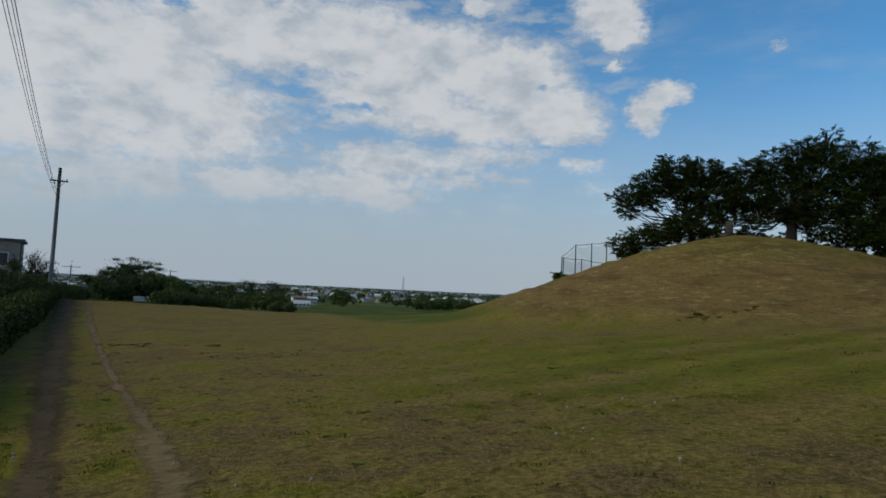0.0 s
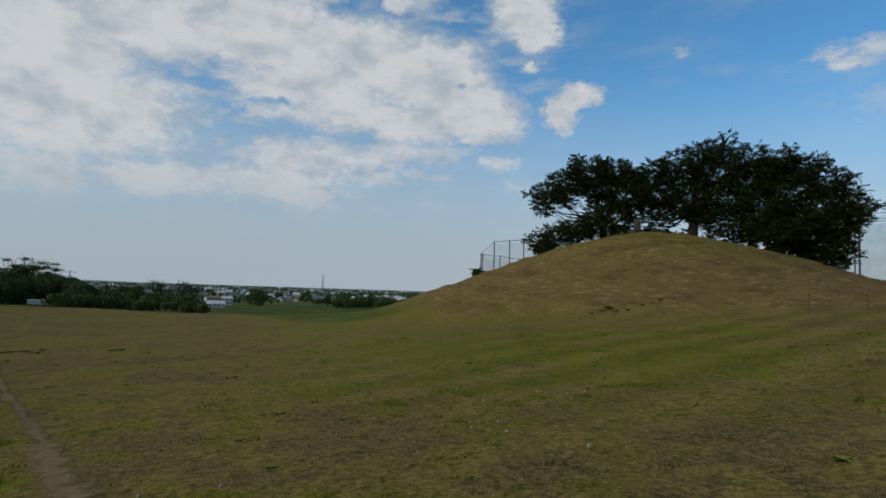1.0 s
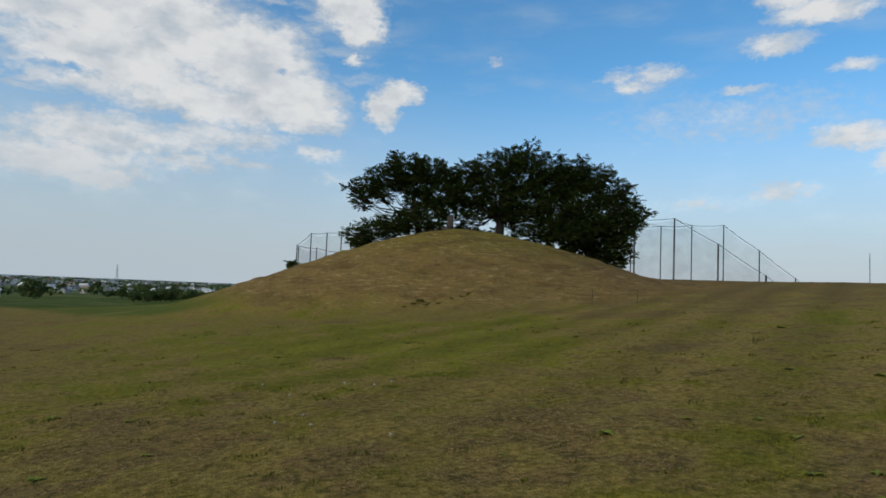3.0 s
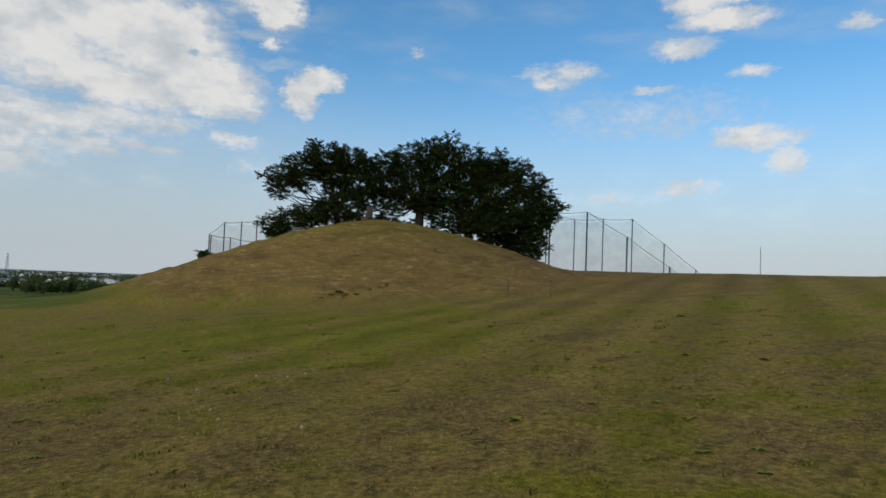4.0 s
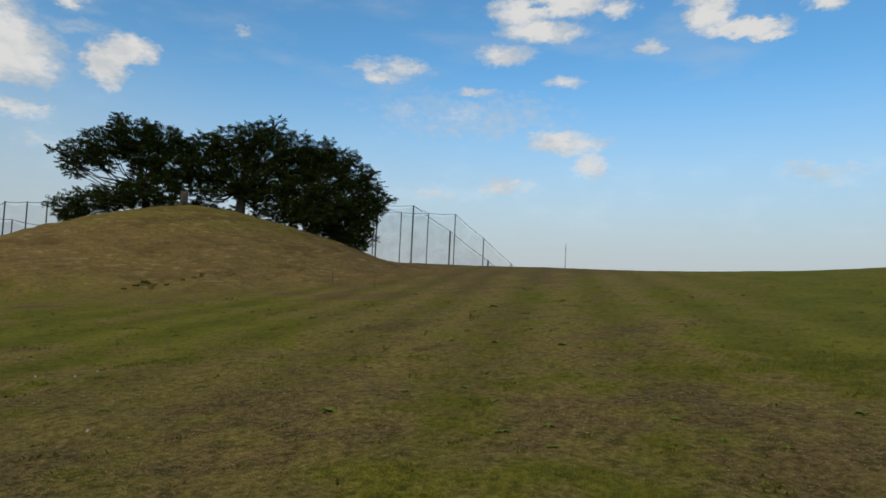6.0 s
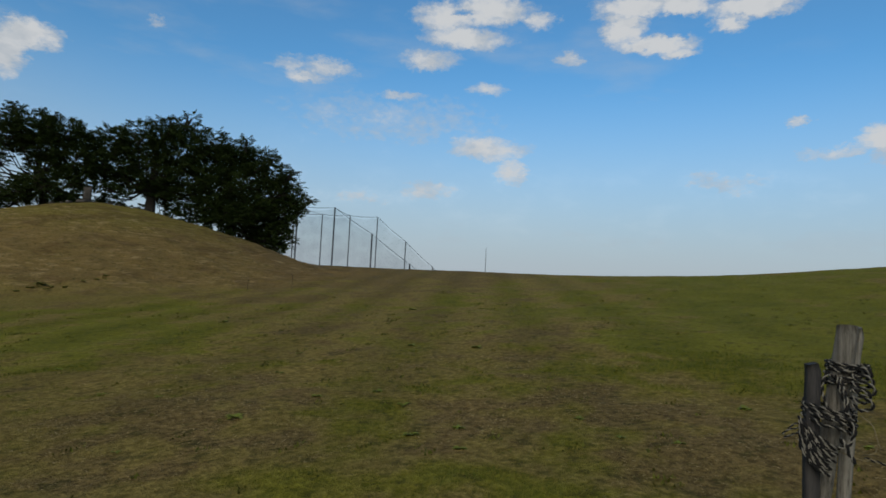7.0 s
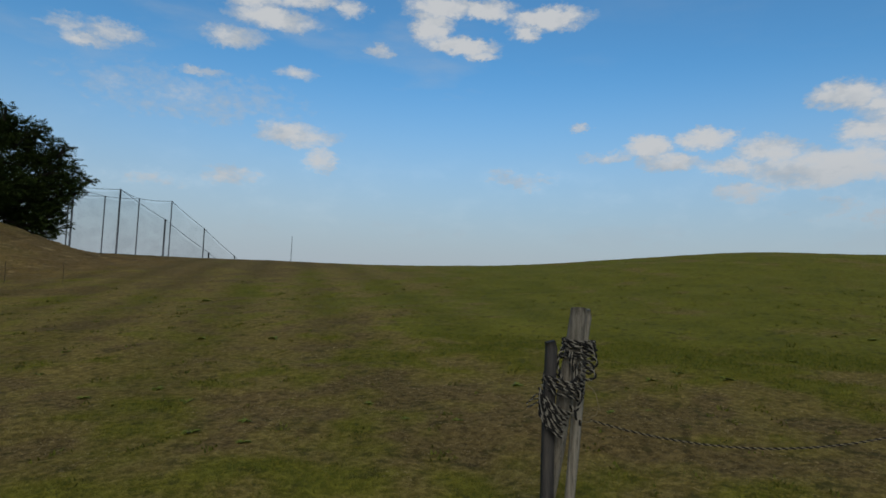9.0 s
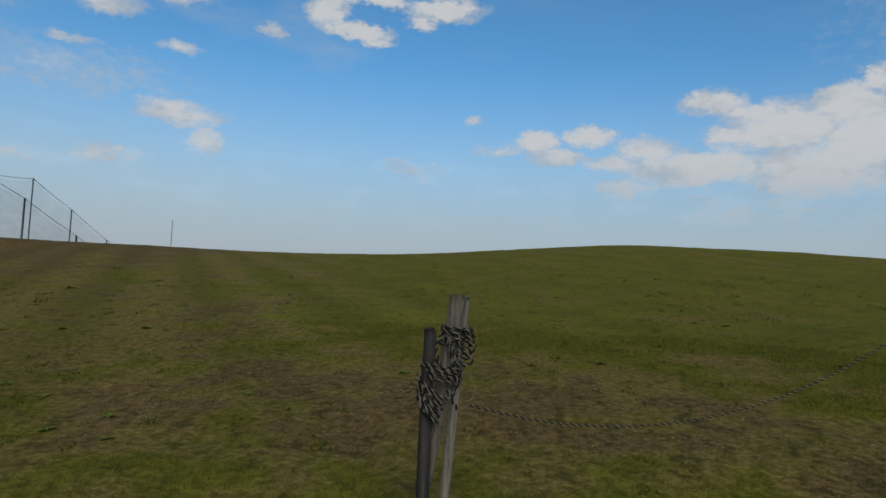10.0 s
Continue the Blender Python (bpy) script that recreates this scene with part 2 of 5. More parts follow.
def surface(name, dark, light, scale=4.0, rough=0.8, bump=0.004, metal=0.0, stretch=(1, 1, 1), worn=None):
    """A weathered plain material: broad stains and fine grain between two colours."""
    m, n, l, b = graph(name, rough, metal)
    co = mvec(n, l, "MULTIPLY", n.new("ShaderNodeTexCoord").outputs["Object"], stretch)
    broad, fine = mnoise(n, l, co, scale), mnoise(n, l, co, scale * 9, 6)
    f = mrange(n, l, mmath(n, l, "MULTIPLY_ADD", fine, 0.45, mmath(n, l, "MULTIPLY", broad, 0.6)), 0.3, 0.72)
    c = mmix(n, l, f, dark, light)
    if worn:
        c = mmix(n, l, mrange(n, l, mnoise(n, l, co, scale * 2.3, 7), 0.55, 0.72), c, worn)
    l.new(c, b.inputs["Base Color"])
    mbump(n, l, b, fine, bump)
    return m


def foliage(name, dark, light, rough=0.6, each=0.6):
    m, n, l, b = graph(name, rough)
    b.inputs["Specular IOR Level"].default_value = 0.08
    rnd = n.new("ShaderNodeNewGeometry").outputs["Random Per Island"]
    pos = n.new("ShaderNodeNewGeometry").outputs["Position"]
    f = mmath(n, l, "MULTIPLY_ADD", rnd, each, mmath(n, l, "MULTIPLY", mnoise(n, l, pos, 0.9, 3), 1.1 - each))
    l.new(mmix(n, l, mrange(n, l, f, 0.15, 0.85), dark, light), b.inputs["Base Color"])
    return m


def turf(name):
    """Mown, drying turf: olive grass, straw, bare earth, mowing stripes; the wear map comes with the mesh."""
    m, n, l, b = graph(name, 0.95)
    b.inputs["Specular IOR Level"].default_value = 0.05
    pos = n.new("ShaderNodeNewGeometry").outputs["Position"]
    wear = n.new("ShaderNodeAttribute")
    wear.attribute_name = "wear"
    rise = mvec(n, l, "MULTIPLY", pos, (1.0, 1.0, 5.0))
    broad, mid = mnoise(n, l, rise, 0.13, 4), mnoise(n, l, rise, 0.6, 5, 0.62)
    small, fine, grit = mnoise(n, l, rise, 3.0, 6, 0.66), mnoise(n, l, pos, 14.0, 5, 0.7), mnoise(n, l, pos, 55.0, 4, 0.7)
    mound = mrange(n, l, mvec(n, l, "DISTANCE", mvec(n, l, "MULTIPLY", pos, (1.0, 1.0, 0.0)), (18.95, 39.2, 0.0)), 15.0, 19.0, 1.0, 0.0)
    # rows left by the mower, running up the field
    across = mvec(n, l, "DOT_PRODUCT", pos, (0.53, -0.848, 0.0))
    along = mvec(n, l, "DOT_PRODUCT", pos, (0.848, 0.53, 0.0))
    swath = mmath(n, l, "MULTIPLY", mrange(n, l, across, -17.0, -8.0), mmath(n, l, "SUBTRACT", 1.0, mound))
    row = mmath(n, l, "SINE", mmath(n, l, "MULTIPLY_ADD", mid, 1.6, mmath(n, l, "MULTIPLY", across, 3.0)))
    row = mmath(n, l, "MULTIPLY", row, swath)
    dry = mmath(n, l, "MULTIPLY_ADD", wear.outputs["Fac"], 0.62, mmath(n, l, "MULTIPLY", broad, 0.45))
    dry = mmath(n, l, "MULTIPLY_ADD", mid, 0.40, dry)
    dry = mmath(n, l, "MULTIPLY_ADD", small, 0.55, dry)
    dry = mmath(n, l, "MULTIPLY_ADD", fine, 0.35, dry)
    dry = mmath(n, l, "MULTIPLY_ADD", row, 0.07, dry)
    dry = mmath(n, l, "MULTIPLY_ADD", mound, 0.20, dry)
    green = mmix(n, l, mrange(n, l, mmath(n, l, "MULTIPLY_ADD", grit, 0.5, fine), 0.55, 0.95), (0.060, 0.060, 0.006), (0.164, 0.150, 0.019))
    straw = mmix(n, l, mrange(n, l, mmath(n, l, "MULTIPLY_ADD", grit, 0.6, fine), 0.6, 1.05), (0.078, 0.059, 0.014), (0.210, 0.162, 0.046))
    c = mmix(n, l, mrange(n, l, dry, 0.97, 1.28), green, straw)
    bare = mrange(n, l, mmath(n, l, "MULTIPLY_ADD", small, 0.5, mmath(n, l, "MULTIPLY_ADD", mid, 0.25, wear.outputs["Fac"])), 1.04, 1.26)
    earth = mmix(n, l, mrange(n, l, mmath(n, l, "MULTIPLY_ADD", grit, 0.6, fine), 0.6, 1.0), (0.046, 0.031, 0.012), (0.160, 0.112, 0.042))
    c = mmix(n, l, mmath(n, l, "MULTIPLY", bare, 0.75), c, earth)
    lush = mrange(n, l, mmath(n, l, "MULTIPLY_ADD", small, 0.6, mmath(n, l, "MULTIPLY", wear.outputs["Fac"], -1.0)), -0.10, 0.22)
    c = mmix(n, l, mmath(n, l, "MULTIPLY", lush, mmath(n, l, "MULTIPLY_ADD", mound, -0.4, 0.42)), c, mmix(n, l, mrange(n, l, mid, 0.36, 0.62), (0.062, 0.076, 0.008), (0.126, 0.126, 0.015)))
    # on the mound: a greener cap, ledges along the contours, and dead brown thatch across the flank
    tall = n.new("ShaderNodeSeparateXYZ")
    l.new(pos, tall.inputs[0])
    level = mmath(n, l, "MULTIPLY_ADD", mid, 1.6, tall.outputs[2])
    cap = mmath(n, l, "MULTIPLY", mrange(n, l, level, 4.6, 6.0), mound)
    c = mmix(n, l, mmath(n, l, "MULTIPLY", cap, 0.7), c, (0.134, 0.112, 0.024))
    flank = mmath(n, l, "MULTIPLY", mmath(n, l, "MULTIPLY", mrange(n, l, level, 1.2, 2.2), mrange(n, l, level, 5.2, 3.8)), mound)
    c = mmix(n, l, mmath(n, l, "MULTIPLY", flank, 0.55), c, (0.150, 0.098, 0.040))
    ledge = mnoise(n, l, mvec(n, l, "MULTIPLY", pos, (0.55, 0.55, 3.0)), 0.5, 9, 0.66)
    ledge2 = mnoise(n, l, mvec(n, l, "MULTIPLY", pos, (1.0, 1.0, 6.0)), 1.5, 6, 0.7)
    c = mmix(n, l, mmath(n, l, "MULTIPLY", mrange(n, l, ledge, 0.51, 0.60), mmath(n, l, "MULTIPLY", mound, 0.60)), c, (0.072, 0.046, 0.018))
    c = mmix(n, l, mmath(n, l, "MULTIPLY", mrange(n, l, ledge2, 0.54, 0.62), mmath(n, l, "MULTIPLY", mmath(n, l, "MULTIPLY", mound, mrange(n, l, broad, 0.40, 0.58, 0.25, 1.0)), 0.75)), c, (0.250, 0.184, 0.086))
    c = mmix(n, l, mmath(n, l, "MULTIPLY", mrange(n, l, ledge2, 0.45, 0.37), mmath(n, l, "MULTIPLY", mmath(n, l, "MULTIPLY", mound, mrange(n, l, broad, 0.60, 0.45, 0.25, 1.0)), 0.55)), c, (0.060, 0.042, 0.014))
    # dark moss and cuttings everywhere
    speck = mrange(n, l, mmath(n, l, "MULTIPLY_ADD", small, 0.5, mnoise(n, l, pos, 6.5, 4, 0.6)), 0.80, 0.92)
    c = mmix(n, l, mmath(n, l, "MULTIPLY", speck, 0.62), c, (0.036, 0.035, 0.008))
    stripe = mmath(n, l, "MULTIPLY", row, mrange(n, l, along, 2.0, 8.0, 0.0, 0.13))
    stripe = mmath(n, l, "MULTIPLY", stripe, mrange(n, l, across, 2.0, 8.0, 1.0, 0.25))
    shade = n.new("ShaderNodeCombineXYZ")
    for i, k in enumerate((1.0, 0.9, 1.2)):
        l.new(mmath(n, l, "MULTIPLY_ADD", stripe, k, 1.0), shade.inputs[i])
    c = mmix(n, l, 1.0, c, shade.outputs[0], "MULTIPLY")
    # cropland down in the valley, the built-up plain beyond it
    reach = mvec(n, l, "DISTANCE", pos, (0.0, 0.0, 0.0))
    plot = mnoise(n, l, mvec(n, l, "MULTIPLY", pos, (0.45, 1.7, 0.0)), 0.022, 3)
    crop = mmix(n, l, mrange(n, l, plot, 0.46, 0.54), (0.020, 0.044, 0.004), (0.056, 0.072, 0.010))
    crop = mmix(n, l, mrange(n, l, mnoise(n, l, mvec(n, l, "MULTIPLY", pos, (0.6, 1.9, 0.0)), 0.05, 4), 0.56, 0.62, 0.0, 0.6), crop, (0.150, 0.132, 0.050))
    # town grey made paler and bluer: distance haze is painted into this colour
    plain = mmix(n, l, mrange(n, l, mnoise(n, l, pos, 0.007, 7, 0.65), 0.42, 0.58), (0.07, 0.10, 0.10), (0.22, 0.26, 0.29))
    edge = mmath(n, l, "MULTIPLY_ADD", mid, 3.0, mvec(n, l, "DOT_PRODUCT", pos, (0.91, 0.41, 0.0)))
    verge = mmath(n, l, "MULTIPLY", mrange(n, l, edge, 13.6, 16.0), mmath(n, l, "MULTIPLY", mrange(n, l, tall.outputs[1], 31.0, 35.0), mrange(n, l, tall.outputs[0], 9.0, 4.0)))
    verge = mmath(n, l, "MULTIPLY", verge, mmath(n, l, "SUBTRACT", 1.0, mound))
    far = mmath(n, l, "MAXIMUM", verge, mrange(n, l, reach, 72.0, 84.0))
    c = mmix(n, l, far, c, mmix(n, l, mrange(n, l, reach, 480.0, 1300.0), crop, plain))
    l.new(c, b.inputs["Base Color"])
    relief = mmath(n, l, "MULTIPLY_ADD", grit, 0.4, mmath(n, l, "MULTIPLY_ADD", small, 1.5, fine))
    relief = mmath(n, l, "MULTIPLY_ADD", mmath(n, l, "MULTIPLY", mmath(n, l, "ADD", ledge, ledge2), mound), 4.0, relief)
    mbump(n, l, b, relief, 0.04, 0.9)
    return m


def trodden(name, dark, light, ragged):
    """Bare trodden ground that breaks up into the grass along its sides."""
    m, n, l, b = graph(name, 0.95)
    b.inputs["Specular IOR Level"].default_value = 0.05
    pos = n.new("ShaderNodeNewGeometry").outputs["Position"]
    side = n.new("ShaderNodeAttribute")
    side.attribute_name = "side"
    broad, fine, grit = mnoise(n, l, pos, 1.2, 6, 0.65), mnoise(n, l, pos, 9.0, 6, 0.7), mnoise(n, l, pos, 45.0, 4, 0.7)
    f = mmath(n, l, "MULTIPLY_ADD", broad, 0.5, mmath(n, l, "MULTIPLY_ADD", fine, 0.4, mmath(n, l, "MULTIPLY", grit, 0.35)))
    l.new(mmix(n, l, mrange(n, l, f, 0.42, 0.82), dark, light), b.inputs["Base Color"])
    mbump(n, l, b, mmath(n, l, "MULTIPLY_ADD", grit, 0.4, fine), 0.02)
    whole = mmath(n, l, "MULTIPLY_ADD", side.outputs["Fac"], -1.0, mmath(n, l, "MULTIPLY_ADD", broad, 1.0 + ragged, mmath(n, l, "MULTIPLY", fine, 0.8)))
    clear, mixer = n.new("ShaderNodeBsdfTransparent"), n.new("ShaderNodeMixShader")
    l.new(mrange(n, l, whole, 0.12 + 0.5 * ragged, 0.80 + 0.5 * ragged, 0.0, 0.92), mixer.inputs[0])
    l.new(clear.outputs[0], mixer.inputs[1])
    l.new(b.outputs[0], mixer.inputs[2])
    l.new(mixer.outputs[0], n["Material Output"].inputs[0])
    return m


TURF = turf("mown_turf")
BLADES = foliage("grass_blades", (0.046, 0.050, 0.006), (0.130, 0.116, 0.021), 0.8)
LUSH = foliage("lush_grass", (0.030, 0.043, 0.004), (0.082, 0.094, 0.011), 0.75)
TUFTS = foliage("grass_tufts", (0.030, 0.036, 0.005), (0.074, 0.080, 0.011), 0.8)
STRAW = foliage("cut_straw", (0.100, 0.078, 0.032), (0.320, 0.258, 0.135), 0.85)
WEED = foliage("weed_leaves", (0.060, 0.082, 0.010), (0.130, 0.150, 0.024))
FLUFF = surface("seed_fluff", (0.15, 0.15, 0.13), (0.28, 0.28, 0.25), 60.0, 0.95)
NEEDLES = foliage("tree_leaves", (0.013, 0.023, 0.006), (0.036, 0.056, 0.013), 0.6, 0.3)
LEAVES = foliage("shrub_leaves", (0.022, 0.042, 0.012), (0.064, 0.090, 0.028))
HEDGE = foliage("hedge_leaves", (0.009, 0.019, 0.004), (0.046, 0.062, 0.009))
BARK = surface("bark", (0.010, 0.008, 0.006), (0.028, 0.024, 0.018), 3.0, 0.9, 0.02, stretch=(1, 1, 0.25))
GREY_WOOD = surface("weathered_wood", (0.036, 0.033, 0.027), (0.150, 0.141, 0.118), 9.0, 0.85, 0.008, stretch=(9, 9, 0.35), worn=(0.026, 0.023, 0.018))
PALE_WOOD = surface("bleached_wood", (0.062, 0.058, 0.047), (0.220, 0.208, 0.176), 9.0, 0.85, 0.008, stretch=(9, 9, 0.35), worn=(0.034, 0.030, 0.024))
DARK_WOOD = surface("stained_wood", (0.011, 0.011, 0.012), (0.036, 0.034, 0.032), 9.0, 0.8, 0.003, stretch=(3, 3, 0.3), worn=(0.055, 0.050, 0.043))
ROPE_PALE = surface("pale_rope", (0.080, 0.076, 0.064), (0.200, 0.190, 0.160), 120.0, 0.9, 0.001)
ROPE_DARK = surface("dark_rope", (0.003, 0.003, 0.003), (0.008, 0.008, 0.008), 120.0, 0.95, 0.001)
TWINE = surface("straw_twine", (0.08, 0.066, 0.034), (0.16, 0.135, 0.075), 120.0, 0.9, 0.001)
PALE_CORD = surface("pale_cord", (0.11, 0.095, 0.055), (0.24, 0.21, 0.13), 120.0, 0.9, 0.001)
STEEL = surface("painted_steel", (0.085, 0.110, 0.125), (0.135, 0.165, 0.180), 1.5, 0.55, 0.001, 0.2)
NET_STEEL = surface("dark_net_poles", (0.026, 0.032, 0.042), (0.058, 0.066, 0.078), 1.5, 0.5, 0.001, 0.2)
CABLE = surface("steel_cable", (0.09, 0.10, 0.11), (0.15, 0.16, 0.17), 3.0, 0.5, 0.001, 0.4)
CONCRETE = surface("concrete", (0.17, 0.17, 0.165), (0.30, 0.30, 0.285), 1.2, 0.9, 0.004)
POLE = surface("pole_concrete", (0.105, 0.105, 0.110), (0.170, 0.170, 0.172), 1.2, 0.85, 0.003, stretch=(1, 1, 0.2))
STONE = surface("stone", (0.022, 0.020, 0.017), (0.062, 0.058, 0.050), 3.5, 0.9, 0.01)
GRAVEL = trodden("track_gravel", (0.034, 0.025, 0.013), (0.098, 0.073, 0.041), 0.25)
EARTH = trodden("trodden_earth", (0.072, 0.051, 0.024), (0.180, 0.134, 0.070), 0.45)
PLASTER = surface("plaster", (0.36, 0.36, 0.34), (0.52, 0.52, 0.50), 0.4, 0.85, 0.003)
SIDING = surface("grey_siding", (0.17, 0.165, 0.15), (0.30, 0.29, 0.265), 0.5, 0.8, 0.003)
TILES = surface("roof_tiles", (0.050, 0.055, 0.065), (0.110, 0.115, 0.125), 0.6, 0.6, 0.01)
BROWN_TILES = surface("brown_roof", (0.100, 0.065, 0.050), (0.170, 0.115, 0.090), 0.6, 0.6, 0.01)
SHEET = surface("pale_sheet_metal", (0.32, 0.34, 0.35), (0.46, 0.48, 0.48), 0.7, 0.55, 0.002)
GLAZING = surface("window_glass", (0.020, 0.026, 0.032), (0.040, 0.048, 0.055), 0.5, 0.12, 0.0)
# pale blue imitates aerial haze on the hills, painted as base colour
DISTANCE = surface("hazy_hills", (0.27, 0.33, 0.40), (0.33, 0.39, 0.46), 0.004, 1.0, 0.0)


def netting():
    m, n, l, b = graph("netting", 0.8)
    b.inputs["Base Color"].default_value = (0.030, 0.045, 0.045, 1)
    clear_ = n.new("ShaderNodeBsdfTransparent")
    mix = n.new("ShaderNodeMixShader")
    co = n.new("ShaderNodeTexCoord").outputs["Object"]
    l.new(mrange(n, l, mnoise(n, l, co, 0.5, 3), 0.2, 0.8, 0.08, 0.17), mix.inputs[0])
    l.new(clear_.outputs[0], mix.inputs[1])
    l.new(b.outputs[0], mix.inputs[2])
    l.new(mix.outputs[0], n["Material Output"].inputs[0])
    return m


NET = netting()

# ---- geometry helpers ----


class Geo:
    """Vertices and faces gathered for one mesh."""

    def __init__(self):
        self.v, self.f, self.smooth = [], [], []

    def add(self, verts, faces, smooth=False):
        k = len(self.v)
        self.v.extend(tuple(p) for p in verts)
        self.f.extend(tuple(i + k for i in f) for f in faces)
        self.smooth.extend([smooth] * len(faces))

    def box(self, c, s, turn=0.0, bevel=0.0):
        hx, hy, hz = (d / 2 for d in s)
        bm = bmesh.new()
        bmesh.ops.create_cube(bm, size=1.0)
        for v in bm.verts:
            v.co = Vector((v.co.x * 2 * hx, v.co.y * 2 * hy, v.co.z * 2 * hz))
        if bevel:
            bmesh.ops.bevel(bm, geom=bm.edges[:], offset=bevel, segments=2, affect="EDGES")
        m = Matrix.Translation(c) @ Matrix.Rotation(turn, 4, "Z")
        bm.verts.index_update()
        self.add([m @ v.co for v in bm.verts], [[v.index for v in f.verts] for f in bm.faces])
        bm.free()

    def tube(self, pts, radii, sides=8, caps=True, rough=0.0):
        pts = [Vector(p) for p in pts]
        if isinstance(radii, (int, float)):
            radii = [radii] * len(pts)
        ref = Vector((0.31, 0.95, 0.02))
        verts, faces = [], []
        for i, p in enumerate(pts):
            d = (pts[min(i + 1, len(pts) - 1)] - pts[max(i - 1, 0)]).normalized()
            a = d.cross(ref)
            if a.length < 0.05:
                a = d.cross(Vector((1, 0, 0)))
            a.normalize()
            b = d.cross(a).normalized()
            for k in range(sides):
                w = 2 * math.pi * k / sides
                rr = radii[i] * (1 + rough * (random.random() - 0.5))
                verts.append(p + (a * math.cos(w) + b * math.sin(w)) * rr)
        for i in range(len(pts) - 1):
            for k in range(sides):
                k2 = (k + 1) % sides
                faces.append((i * sides + k, i * sides + k2, (i + 1) * sides + k2, (i + 1) * sides + k))
        if caps:
            faces.append(tuple(range(sides)))
            faces.append(tuple((len(pts) - 1) * sides + k for k in reversed(range(sides))))
        self.add(verts, faces, True)

    def mesh(self, name, material):
        me = bpy.data.meshes.new(name)
        me.from_pydata(self.v, [], self.f)
        me.materials.append(material)
        me.polygons.foreach_set("use_smooth", self.smooth)
        me.update()
        return me


def part(name, geo, material, parent=None, label=""):
    """One mesh object, under its thing or part."""
    ob = new(name, geo.mesh(name, material) if isinstance(geo, Geo) else geo)
    if parent:
        ob.parent = parent
    return tagged(ob, label)


def thing(name, x, y, z, label, category, group="", turn=0.0):
    ob = new(name)
    ob.matrix_basis = pose(x, y, z, 0, 0, turn)
    ob.empty_display_size = 0.2
    return tagged(ob, label, category, group)


def cards(name, material, centres, along, across):
    """Many small leaf shapes: four-cornered blades about centres."""
    n = len(centres)
    v = np.stack([centres - along * 0.5, centres + across * 0.5 - along * 0.05, centres + along * 0.5, centres - across * 0.5 - along * 0.05], 1).reshape(-1, 3)
    f = np.arange(n * 4).reshape(n, 4)
    me = bpy.data.meshes.new(name)
    me.from_pydata(v.tolist(), [], f.tolist())
    me.materials.append(material)
    return me


def unit(a):
    return a / np.maximum(np.linalg.norm(a, axis=1, keepdims=True), 1e-6)


rng = np.random.default_rng(7)


def leaf_cloud(lobes, size, per, droop=0.35, shell=0.7, narrow=0.38):
    """Leaf places and directions inside flattened lobes (x, y, z, radius, half height)."""
    cs, al, ac = [], [], []
    for x, y, z, r, h in lobes:
        n = max(12, int(per * r * (r + h)))
        twigs = max(6, n // 20)
        a = rng.uniform(0, 2 * np.pi, twigs)
        lift = rng.uniform(-1.0, 1.0, twigs)
        way = unit(np.stack([np.cos(a), np.sin(a), 0.30 * lift - droop * 0.25], 1))
        foot = rng.normal(size=(twigs, 3)) * np.array([0.30 * r, 0.30 * r, 0.10 * h]) + np.stack([0 * a, 0 * a, lift * h * 0.85], 1)
        reach = r * rng.uniform(0.5, 1.32, twigs) * np.sqrt(np.maximum(0.15, 1 - (lift * 0.8) ** 2))
        pick = rng.integers(0, twigs, n)
        k = rng.uniform(0.05, 1.0, n) ** shell
        p = foot[pick] + way[pick] * (reach[pick] * k)[:, None]
        p[:, 2] -= droop * 0.35 * h * k ** 2
        p += rng.normal(size=(n, 3)) * np.array([0.07, 0.07, 0.035]) * r * (1.2 - k)[:, None] + rng.normal(size=(n, 3)) * size * 0.22
        out = unit(way[pick] + rng.normal(size=(n, 3)) * np.array([0.55, 0.55, 0.30]))
        side = unit(np.cross(out, rng.normal(size=(n, 3)) * 0.45 + np.array([0, 0, 1.0])))
        s = size * rng.uniform(0.55, 1.45, (n, 1))
        cs.append(p + np.array([x, y, z]))
        al.append(out * s)
        ac.append(side * s * narrow)
    return np.concatenate(cs), np.concatenate(al), np.concatenate(ac)


